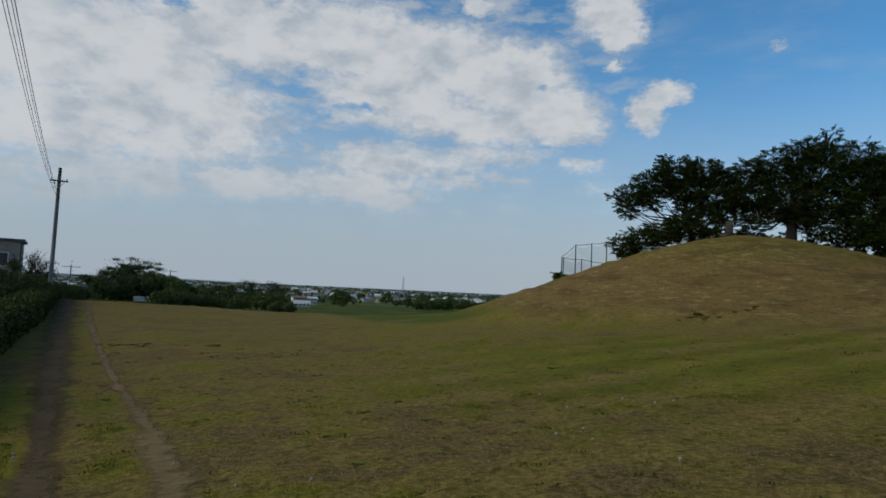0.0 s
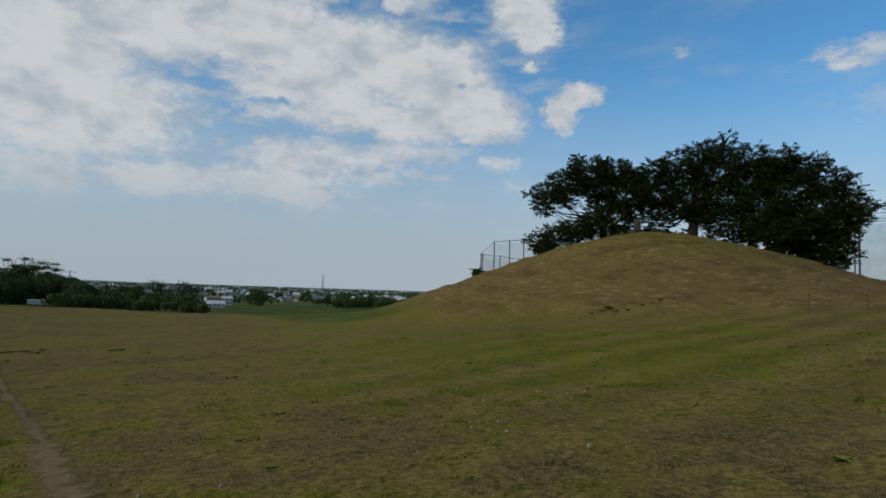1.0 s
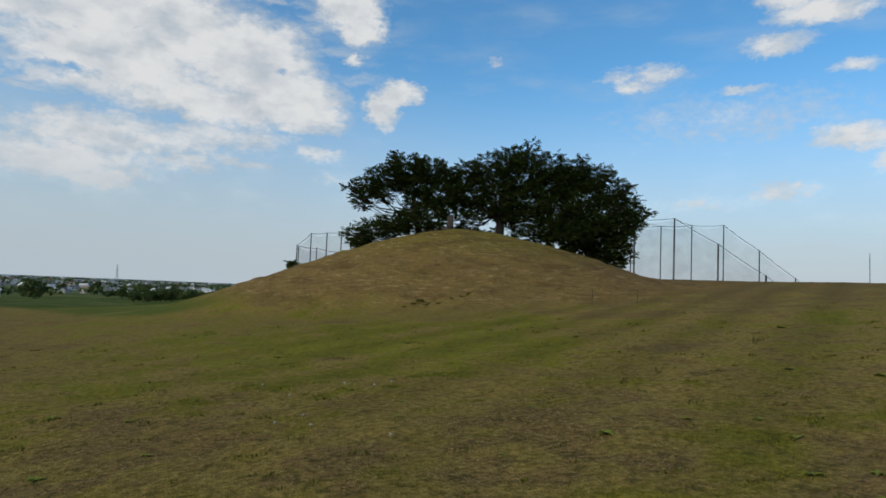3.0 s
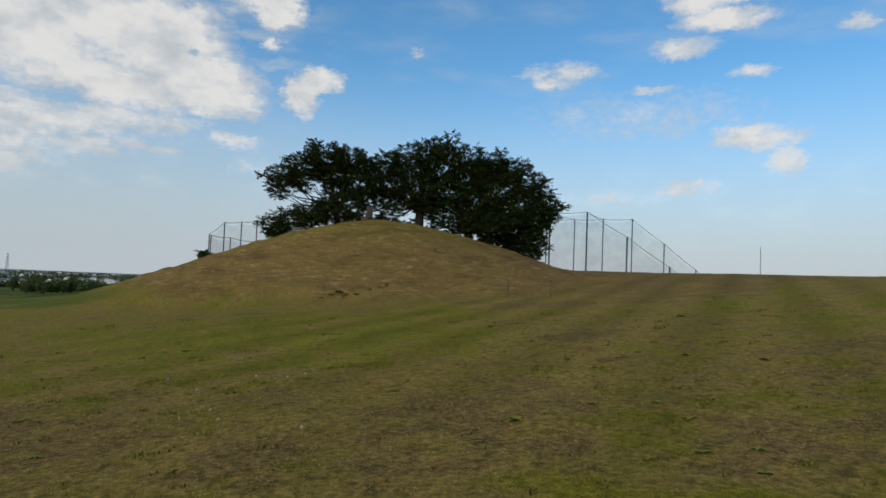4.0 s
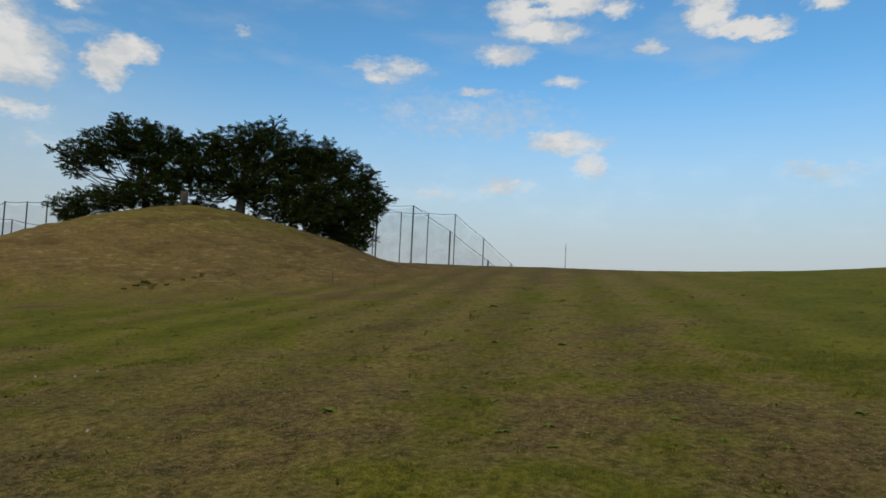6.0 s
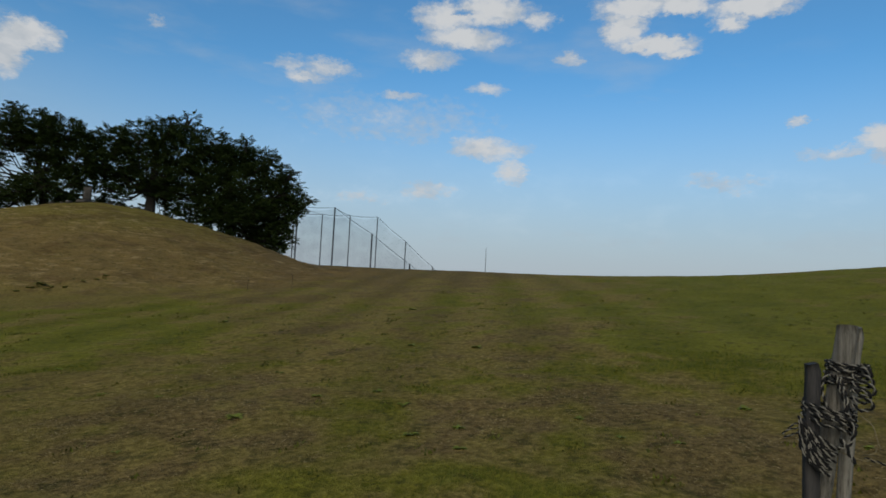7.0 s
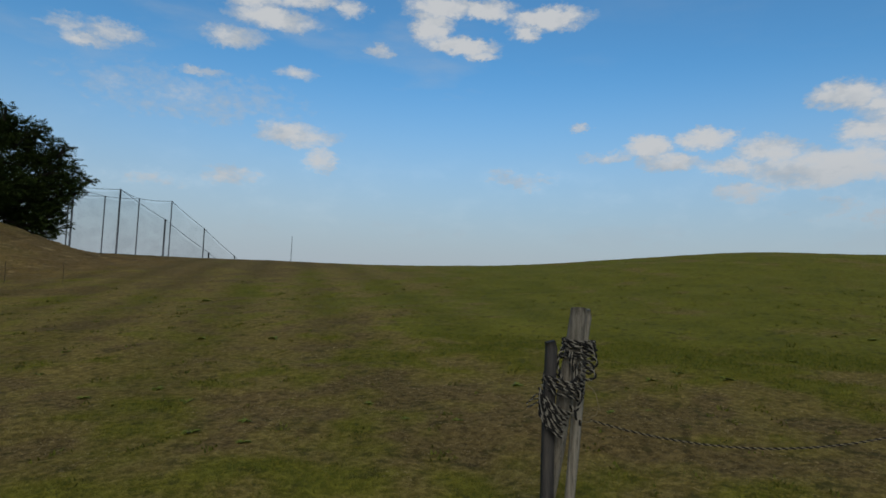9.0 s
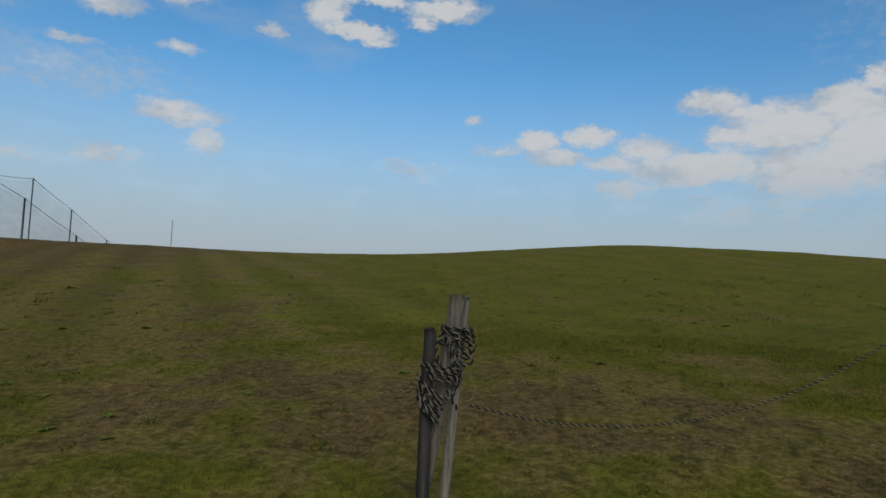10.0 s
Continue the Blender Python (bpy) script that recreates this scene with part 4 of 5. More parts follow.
def big_tree(s, d, lobes, label, girth=0.24, full_crown=44.0):
    """A spreading old tree: tapered trunk, a limb to each spray of leaves, layered ragged crown."""
    foot = on_crest(s, d, 0)
    gz0 = ground_z(foot.x, foot.y) - 0.15
    t = thing("tree", foot.x, foot.y, gz0, label, "tree", "trees on the mound")
    base = Vector((foot.x, foot.y, gz0))
    full = []
    for ls, lz, r, h in lobes:
        full.append((*(on_crest(ls, d + random.uniform(-0.8, 0.5), lz) - base), r, h))
        full.append((*(on_crest(ls + random.uniform(-0.3, 0.3), d + random.uniform(1.2, 2.4), lz - random.uniform(0.0, 0.3)) - base), r * 0.95, h * 0.95))
    top = max(l[2] for l in full)
    mid = Vector((sum(l[0] for l in full), sum(l[1] for l in full), 0)) / len(full)
    fork = Vector((mid.x * 0.25, mid.y * 0.25, top * 0.34))
    trunk = Geo()
    trunk.tube([(0, 0, 0), (0.02, 0.0, 0.25), fork * 0.5 + Vector((0.06, 0, 0)), fork, fork + Vector((mid.x * 0.2, mid.y * 0.2, top * 0.22))],
               [girth * 1.5, girth * 1.1, girth, girth * 0.85, girth * 0.4], 10, rough=0.15)
    part("trunk", trunk, BARK, t)
    for x, y, z, r, h in full:
        limbs = Geo()
        end = Vector((x, y, z - h * 0.3))
        start = fork * random.uniform(0.7, 1.1)
        bend = start.lerp(end, 0.5) + Vector((random.uniform(-0.3, 0.3), random.uniform(-0.3, 0.3), -0.12 * (end - start).length + random.uniform(-0.2, 0.2)))
        limbs.tube([start, start.lerp(bend, 0.6), bend, bend.lerp(end, 0.6), end], [girth * 0.27, girth * 0.22, girth * 0.16, girth * 0.09, 0.015], 6, rough=0.2)
        for _ in range(5):
            tip = end + Vector((random.uniform(-1, 1) * r, random.uniform(-1, 1) * r, random.uniform(-0.5, 0.8) * h))
            limbs.tube([bend.lerp(end, 0.7), end.lerp(tip, 0.5) + Vector((0, 0, 0.08)), tip], [0.045, 0.03, 0.012], 4)
        part("limb", limbs, BARK, t)
    part("crown", cards("crown", NEEDLES, *leaf_sprays(full, 0.115, full_crown, 44)), None, t)


big_tree(-2.4, 1.5, ((-6.4, 9.1, 1.3, 0.55), (-5.2, 9.9, 1.6, 0.7), (-3.6, 10.6, 1.7, 0.75), (-1.9, 10.6, 1.5, 0.75), (-0.6, 9.9, 1.2, 0.8), (-2.7, 9.4, 1.6, 0.75), (-1.0, 8.8, 1.5, 0.9), (-7.1, 8.2, 0.8, 0.4),
                     (-5.6, 8.6, 0.9, 0.4), (-7.2, 5.3, 1.1, 0.5), (-5.8, 5.9, 1.4, 0.65), (-4.4, 6.3, 1.4, 0.7), (-3.0, 6.6, 1.3, 0.9), (-1.7, 7.0, 1.2, 1.1), (-6.7, 4.7, 1.0, 0.35), (-0.4, 7.8, 1.1, 0.9), (-2.6, 8.2, 1.1, 0.7), (-7.9, 8.9, 0.5, 0.22), (-4.5, 11.4, 0.6, 0.25), (-2.7, 11.5, 0.6, 0.25)),
         "dark spreading tree with low drooping boughs on the mound", 0.24, 58.0)
big_tree(3.5, 2.0, ((1.1, 10.9, 1.1, 0.5), (2.4, 11.1, 1.4, 0.6), (4.2, 11.7, 1.5, 0.7), (5.7, 12.0, 1.2, 0.65), (7.2, 11.3, 1.4, 0.75), (3.0, 10.1, 1.8, 0.9), (5.2, 10.4, 2.0, 1.1), (7.0, 9.9, 1.7, 1.1),
                    (1.6, 9.1, 1.6, 0.9), (3.6, 8.7, 1.8, 0.9), (5.8, 8.6, 1.9, 1.1), (2.0, 7.9, 1.4, 0.6), (0.5, 8.7, 1.1, 0.7), (5.7, 7.3, 1.7, 0.9), (0.8, 9.9, 1.0, 0.6), (4.2, 7.5, 1.3, 0.7), (7.6, 8.0, 1.5, 1.1), (1.2, 7.0, 1.0, 0.35), (5.7, 12.8, 0.5, 0.3), (4.6, 12.5, 0.5, 0.25)),
         "tall dark broad-crowned tree on top of the mound", 0.34)
big_tree(8.7, 2.2, ((9.0, 11.1, 1.4, 0.75), (10.6, 10.6, 1.5, 0.75), (12.0, 9.7, 1.5, 0.75), (13.2, 8.9, 1.3, 0.55), (14.2, 8.1, 0.9, 0.35), (10.0, 9.2, 1.9, 1.1), (12.0, 8.2, 1.7, 1.0), (8.4, 8.4, 1.7, 1.1),
                    (10.2, 7.3, 1.8, 1.0), (7.9, 10.1, 1.4, 1.0), (7.4, 6.8, 1.3, 0.8), (13.2, 7.5, 1.1, 0.6), (9.2, 10.1, 1.5, 0.9), (9.7, 11.8, 0.6, 0.3), (11.7, 10.9, 0.6, 0.25), (13.2, 9.9, 0.5, 0.22), (14.9, 7.9, 0.5, 0.2), (14.4, 7.1, 0.5, 0.22)),
         "dark tree with a leaning ragged crown on the mound", 0.28)
big_tree(11.2, 2.0, ((12.5, 6.7, 1.2, 0.9), (9.2, 6.2, 1.4, 0.8), (11.0, 5.8, 1.4, 0.9), (12.3, 5.2, 1.1, 0.7), (10.4, 6.9, 1.4, 0.8), (8.0, 6.2, 1.2, 0.7), (13.0, 5.9, 0.8, 0.6), (11.6, 4.7, 1.0, 0.5), (10.0, 5.3, 1.1, 0.5), (13.2, 4.6, 0.8, 0.5), (12.4, 4.1, 0.7, 0.35), (13.6, 6.8, 0.7, 0.5)),
         "low dark tree with hanging branches on the mound's flank", 0.17, 70.0)

# ---- stones on the mound ----


def rough_stone(name, x, y, size, label, category, turn=0.0, up=0.0):
    bm = bmesh.new()
    bmesh.ops.create_cube(bm, size=1.0)
    bmesh.ops.subdivide_edges(bm, edges=bm.edges[:], cuts=3, use_grid_fill=True)
    for v in bm.verts:
        k = 1.0 - 0.16 * (abs(v.co.x * 2) ** 4 + abs(v.co.y * 2) ** 4) * 0.5
        v.co = Vector((v.co.x * size[0] * k, v.co.y * size[1] * k, (v.co.z + 0.5) * size[2])) * (1 + 0.09 * noise.noise(v.co * 3.1 + Vector((x, y, 0))))
    g = Geo()
    bm.verts.index_update()
    g.add([v.co.copy() for v in bm.verts], [[v.index for v in f.verts] for f in bm.faces], True)
    bm.free()
    ob = part(name, g, STONE)
    ob.matrix_basis = pose(x, y, ground_z(x, y) - 0.03 + up, 0, 0, turn)
    return tagged(ob, label, category)


p = on_crest(-0.15, -1.5, 0)
rough_stone("stone_slab", p.x, p.y, (1.3, 0.7, 0.16), "flat weathered stone plinth on the mound's top", "stone", 25)
rough_stone("stone_monument", p.x, p.y, (0.48, 0.22, 0.85), "upright grey stone slab monument on a plinth", "monument", -22, 0.16)
for s, size in ((-1.9, 0.28), (-1.4, 0.22), (-1.05, 0.3), (1.1, 0.3), (1.6, 0.22), (2.5, 0.26), (3.0, 0.2)):
    p = on_crest(s, -2.5, 0)
    rough_stone("stone", p.x, p.y, (size * 1.1, size, size * 0.45), "small rough grey stone lying on the mound's top", "stone", s * 77)

# ---- nets ----


def pole_part(name, parent, base, h, r=0.09, cap=True):
    g = Geo()
    g.tube([(base.x, base.y, base.z - 0.3), (base.x, base.y, base.z + h)], [r, r * 0.85], 10)
    ob = part(name, g, NET_STEEL, parent)
    if cap:
        g = Geo()
        g.tube([(base.x, base.y, base.z + h - 0.03), (base.x, base.y, base.z + h + 0.05)], [r * 1.25, r * 0.8], 10)
        part("cap", g, NET_STEEL, ob)
    return ob


def polar(az, r):
    return Vector((r * math.sin(radians(az)), r * math.cos(radians(az)), 0))


def net_row(fence, stations, r=0.12):
    """Poles (bearing, distance, top height) with a cable along their heads and netting hung from it."""
    heads = []
    for az, dist, top in stations:
        b = polar(az, dist)
        b.z = ground_z(b.x, b.y)
        if top - b.z > 0.7:
            pole_part("post", fence, b, top - b.z, r)
        heads.append((b, top))
    for (a, ta), (b, tb) in zip(heads, heads[1:]):
        pa, pb = Vector((a.x, a.y, ta)), Vector((b.x, b.y, tb))
        g = Geo()
        line = [pa.lerp(pb, k / 8) - Vector((0, 0, 0.10 * math.sin(math.pi * k / 8))) for k in range(9)]
        g.tube(line, 0.035, 5)
        part("cable", g, NET_STEEL, fence)
        net, v, f = Geo(), [], []
        for k, q in enumerate(line):
            lo = ground_z(q.x, q.y)
            hi = q.z - 0.12 - 0.25 * math.sin(math.pi * k / 8)
            for m in range(5):
                v.append((q.x, q.y, lo + (max(hi, lo + 0.05) - lo) * m / 4))
        for k in range(8):
            for m in range(4):
                i = k * 5 + m
                f.append((i, i + 5, i + 6, i + 1))
        net.add(v, f)
        ob = part("netting", net, NET, fence, "fine dark mesh netting")


fence = thing("net_fence", 0, 0, 0, "tall sports net cage on grey steel poles behind the ridge", "net fence")
net_row(fence, ((37.6, 87.0, 11.9), (41.3, 87.0, 12.0), (44.6, 87.0, 12.2), (48.1, 87.0, 8.87), (51.7, 87.0, 4.95), (52.6, 87.0, 4.0)))
net_row(fence, ((38.4, 95.5, 12.0), (41.0, 95.5, 12.0), (43.5, 95.5, 12.1), (46.0, 95.5, 12.2), (48.5, 95.5, 12.25), (51.2, 95.5, 8.7), (53.8, 95.5, 5.0), (54.4, 95.5, 4.3)), 0.085)
ends = Geo()
for a, b in (((44.6, 87.0, 12.2), (46.0, 95.5, 12.2)), ((41.3, 87.0, 12.0), (43.5, 95.5, 12.1))):
    pa, pb = polar(*a[:2]), polar(*b[:2])
    pa.z, pb.z = a[2], b[2]
    ends.tube([pa, pa.lerp(pb, 0.5) - Vector((0, 0, 0.12)), pb], 0.03, 5)
part("cross_cable", ends, CABLE, fence)
fence2 = thing("net_fence", 0, 0, 0, "distant net cage on thin grey poles past the mound", "net fence")
net_row(fence2, ((10.9, 84.0, 6.6), (12.1, 84.0, 8.25), (13.5, 84.0, 8.45), (14.8, 84.0, 8.7), (16.2, 84.0, 8.9)), 0.08)
net_row(fence2, ((11.05, 80.0, 6.25), (12.65, 80.0, 6.1), (14.45, 80.0, 5.75), (16.2, 80.0, 5.4)), 0.07)

b = polar(58.75, 62.0)
mast = thing("mast", b.x, b.y, ground_z(b.x, b.y), "thin grey pole standing on the grassy ridge", "pole")
g = Geo()
g.tube([(0, 0, -0.3), (0, 0, 2.0), (0, 0, 6.0 - ground_z(b.x, b.y))], [0.035, 0.03, 0.018], 8)
part("pole", g, STEEL, mast)
for x, y, h in ((15.68, 20.08, 0.72), (15.79, 17.64, 0.68)):
    g = Geo()
    g.tube([(0, 0, -0.1), (0.01, 0, h * 0.5), (0.0, 0.01, h)], 0.009, 6, rough=0.1)
    st = part("garden_stake", g, BARK)
    st.matrix_basis = pose(x, y, ground_z(x, y))
    tagged(st, "thin pale wooden marker stake in the turf", "stake", "marker stakes")

# ---- roped stakes near the walker ----


def strands(line, radius, pitch, phase=0.0):
    """Two twisted strands laid along a line: returns pale and dark tubes."""
    pts = [Vector(p) for p in line]
    dense, run = [], 0.0
    for a, c in zip(pts, pts[1:]):
        n = max(1, int((c - a).length / (pitch / 7)))
        dense += [a.lerp(c, k / n) for k in range(n)]
    dense.append(pts[-1])
    made = (Geo(), Geo())
    for which in (0, 1):
        path, run = [], 0.0
        for i, q in enumerate(dense):
            nx = dense[min(i + 1, len(dense) - 1)]
            d = (nx - dense[max(i - 1, 0)]).normalized()
            a = d.cross(Vector((0.2, 0.3, 0.93))).normalized()
            b2 = d.cross(a)
            w = 2 * math.pi * run / pitch + math.pi * which + phase
            path.append(q + (a * math.cos(w) + b2 * math.sin(w)) * radius * 0.52)
            run += (nx - q).length
        made[which].tube(path, radius * (0.36 if which == 0 else 0.70), 5)
    return made


def spline(pts, n=8):
    pts = [Vector(p) for p in pts]
    out = []
    for i in range(len(pts) - 1):
        p0, p1, p2, p3 = pts[max(i - 1, 0)], pts[i], pts[i + 1], pts[min(i + 2, len(pts) - 1)]
        for k in range(n):
            t = k / n
            out.append(0.5 * (2 * p1 + (p2 - p0) * t + (2 * p0 - 5 * p1 + 4 * p2 - p3) * t * t + (3 * p1 - p0 - 3 * p2 + p3) * t ** 3))
    out.append(pts[-1])
    return out


def stake(name, base, top, r0, r1, material, label, sides=14):
    """A driven stake with a chamfered, weathered head."""
    base, top = Vector(base), Vector(top)
    t = thing(name, base.x, base.y, base.z, label, "post", "roped stakes")
    d = top - base
    g = Geo()
    ks = (0.0, 0.15, 0.35, 0.55, 0.75, 0.9, 0.975, 1.0)
    wob = [Vector((random.uniform(-1, 1), random.uniform(-1, 1), 0)) * 0.004 for _ in ks]
    g.tube([d * k + o for k, o in zip(ks, wob)], [(r0 + (r1 - r0) * k) * (0.9 if k == 1.0 else 1.0) for k in ks], sides, rough=0.05)
    part("shaft", g, material, t)
    return t


AT, AB = Vector((3.02, -0.094, 1.440)), Vector((3.02, 0.078, 0.12))
BT, BB = Vector((3.085, -0.113, 1.434)), Vector((3.085, -0.048, 0.12))
DT, DB = Vector((2.945, 0.012, 1.297)), Vector((2.945, 0.012, 0.12))
stake("wooden_stake", AB, AT, 0.026, 0.037, GREY_WOOD, "leaning weathered grey wooden stake wrapped with rope")
stake("wooden_stake", BB, BT, 0.018, 0.029, PALE_WOOD, "slim pale wooden stake tied behind a leaning one")
stake("dark_stake", DB, DT, 0.033, 0.0285, DARK_WOOD, "shorter dark stained wooden stake lashed to another", 4)

rope = thing("rope", AT.x, AT.y, 1.0, "black and white twisted rope bound round two stakes", "rope")


def around(c, rx, ry, z0, z1, turns, lag=0.0, jit=0.006, tilt=0.0):
    """Turns of rope round upright stakes, from one height to another, some dipping to one side."""
    out = []
    n = int(turns * 16)
    for k in range(n + 1):
        w = 2 * math.pi * k / 16 + lag
        y = ry * math.sin(w)
        out.append((c.x + rx * math.cos(w) + random.uniform(-jit, jit) * 0.6, c.y + y + random.uniform(-jit, jit), z0 + (z1 - z0) * k / n + tilt * y + random.uniform(-jit, jit)))
    return out


def lay(line, radius=0.0066, pitch=0.042, name=("pale_strand", "dark_strand")):
    rel = [Vector(q) - Vector((AT.x, AT.y, 1.0)) for q in line]
    pale, dark = strands(rel, radius, pitch, random.uniform(0, 6))
    part(name[0], pale, ROPE_PALE, rope)
    part(name[1], dark, ROPE_DARK, rope)


# the upper lashing, round the two tall stakes
pair = Vector((3.05, -0.092, 0))
lay(around(pair, 0.075, 0.066, 1.303, 1.270, 3.0, 0.4, 0.005))
lay(around(pair, 0.080, 0.070, 1.285, 1.240, 2.0, 2.0, 0.008, -0.12))
lay(around(pair + Vector((0, 0.02, 0)), 0.078, 0.060, 1.262, 1.215, 1.5, 4.0, 0.008, -0.3))
for k in range(5):
    z, y = 1.285 - 0.026 * k, -0.140 - 0.006 * (k % 3)
    lay(spline([(2.985, -0.105, z), (2.965, y, z + 0.010), (2.972, y - 0.024, z - 0.008), (2.985, y - 0.016, z - 0.032), (2.965, y + 0.012, z - 0.034), (2.975, -0.110, z - 0.018)]))
lay(spline([(2.975, -0.040, 1.270), (2.950, -0.024, 1.245), (2.948, -0.018, 1.205), (2.955, -0.026, 1.165), (2.962, -0.036, 1.140)]))
lay(spline([(2.962, -0.062, 1.262), (2.955, -0.070, 1.225), (2.955, -0.084, 1.185), (2.952, -0.092, 1.150), (2.945, -0.084, 1.118)]))
lay(spline([(2.960, -0.074, 1.255), (2.955, -0.084, 1.215), (2.955, -0.096, 1.172), (2.952, -0.098, 1.128)]))
# the lower lashing, round all three
trio = Vector((2.995, -0.038, 0))
lay(around(trio, 0.098, 0.082, 1.145, 1.110, 3.0, 1.0, 0.005, 0.14))
lay(around(trio, 0.102, 0.085, 1.115, 1.075, 1.5, 2.6, 0.006, 0.25))
lay(spline([(2.905, -0.060, 1.118), (2.915, -0.100, 1.112), (2.925, -0.118, 1.085), (2.925, -0.116, 1.050), (2.918, -0.098, 1.022), (2.910, -0.070, 1.012)]))
for k in range(13):
    u = k / 12.0
    z, y = 1.092 - 0.098 * u, 0.049 - 0.006 * (k % 2)
    e = -0.070 + 0.026 * u + 0.006 * (k % 3)
    lay(spline([(2.915, y, z + 0.012), (2.894, y - 0.016, z - 0.008), (2.890, 0.5 * (y + e) + 0.008, z - 0.040 - 0.006 * (k % 2)), (2.896, e + 0.012, z - 0.076), (2.922, e - 0.004, z - 0.082 + 0.006 * (k % 3))]))
lay(spline([(2.915, -0.080, 1.045), (2.915, -0.100, 1.010), (2.918, -0.112, 0.985), (2.925, -0.118, 0.966)]), 0.008)
for k, (y, z) in enumerate(((0.085, 1.030), (0.090, 1.042), (0.075, 1.056))):
    lay(spline([(2.92, 0.044, z + 0.02), (2.915, y - 0.008, z + 0.008 * k), (2.91, y + 0.012, z - 0.010)]), 0.004, 0.03)

# the line that runs on to the next stake
ST2 = Vector((4.00, -2.55, 0))
knot, far_end = Vector((3.10, -0.146, 0.957)), Vector((ST2.x, ST2.y + 0.05, 1.42))
rope_line = thing("rope_line", knot.x, knot.y, knot.z, "slack twisted rope hanging between two stakes", "rope")
sag = [knot.lerp(far_end, k / 40) - Vector((0, 0, 0.285 * 4 * (k / 40) * (1 - k / 40))) - knot for k in range(41)]
pale, dark = strands(sag, 0.0052, 0.036)
part("pale_strand", pale, PALE_CORD, rope_line)
part("dark_strand", dark, ROPE_DARK, rope_line)
tw = thing("twine", 3.00, -0.14, 0.985, "frayed straw-coloured twine tied to the stake", "twine")
for ends_ in (((0, 0, 0), (-0.03, -0.02, 0.01), (-0.02, -0.04, 0.02), (-0.005, -0.045, 0.045)), ((0.0, 0.01, 0.14), (-0.01, -0.03, 0.11), (-0.01, -0.045, 0.06), (-0.02, -0.055, 0.035)), ((-0.05, 0.07, 0.01), (-0.06, 0.03, 0.0), (-0.05, -0.01, -0.01), (-0.03, -0.03, 0.0))):
    g = Geo()
    g.tube(spline(ends_, 5), 0.0019, 5)
    part("end", g, TWINE, tw)
stake("wooden_stake", (ST2.x, ST2.y, ground_z(ST2.x, ST2.y) - 0.2), (ST2.x, ST2.y, 1.52), 0.036, 0.042, GREY_WOOD, "weathered grey wooden stake holding a slack rope")

# ---- hedge and farm track side ----


def hedge(x0, y0, x1, y1, width, h0, h1):
    t = thing("hedge", x0, y0, ground_z(x0, y0), "clipped dense green hedge along the farm track", "hedge")
    base = Vector((x0, y0, ground_z(x0, y0)))
    run = Vector((x1 - x0, y1 - y0, 0))
    length = run.length
    d = run / length
    nrm = Vector((d.y, -d.x, 0))
    core, v, f = Geo(), [], []
    n, prof = int(length / 0.5), ((-0.5, 0.0), (-0.52, 0.5), (-0.42, 0.88), (-0.15, 1.0), (0.2, 0.98), (0.45, 0.85), (0.52, 0.45), (0.5, 0.0))
    for i in range(n + 1):
        q = Vector((x0, y0, 0)) + d * (length * i / n)
        h = (h0 + (h1 - h0) * i / n) * (1 + 0.10 * noise.noise((i * 0.23, 2.0, 0.0)))
        for a, b in prof:
            w = q + nrm * (a * width * (0.9 + 0.2 * noise.noise((i * 0.3, a * 3, 1.0))))
            v.append((w.x - base.x, w.y - base.y, ground_z(w.x, w.y) - base.z + b * h * 0.93 - 0.05))
    m = len(prof)
    for i in range(n):
        for k in range(m - 1):
            f.append((i * m + k, i * m + k + 1, (i + 1) * m + k + 1, (i + 1) * m + k))
    f.append(tuple(range(m)))
    f.append(tuple(n * m + k for k in reversed(range(m))))
    core.add(v, f, True)
    part("core", core, HEDGE, t)
    vv = np.array(v).reshape(n + 1, m, 3)
    cnt = 60000
    u, w = rng.uniform(0, n - 0.001, cnt), rng.uniform(0, m - 1.001, cnt)
    i, k = u.astype(int), w.astype(int)
    fu, fw = (u - i)[:, None], (w - k)[:, None]
    p = (vv[i, k] * (1 - fw) + vv[i, k + 1] * fw) * (1 - fu) + (vv[i + 1, k] * (1 - fw) + vv[i + 1, k + 1] * fw) * fu
    p += rng.normal(size=(cnt, 3)) * 0.05
    o = unit(rng.normal(size=(cnt, 3)) + np.array([0, 0, 0.8]))
    s = rng.uniform(0.05, 0.12, (cnt, 1))
    part("leaves", cards("leaves", HEDGE, p, o * s, unit(np.cross(o, rng.normal(size=(cnt, 3)))) * s * 0.6), None, t)


hedge(-7.6, 7.5, -30.5, 48.5, 1.8, 1.45, 1.15)


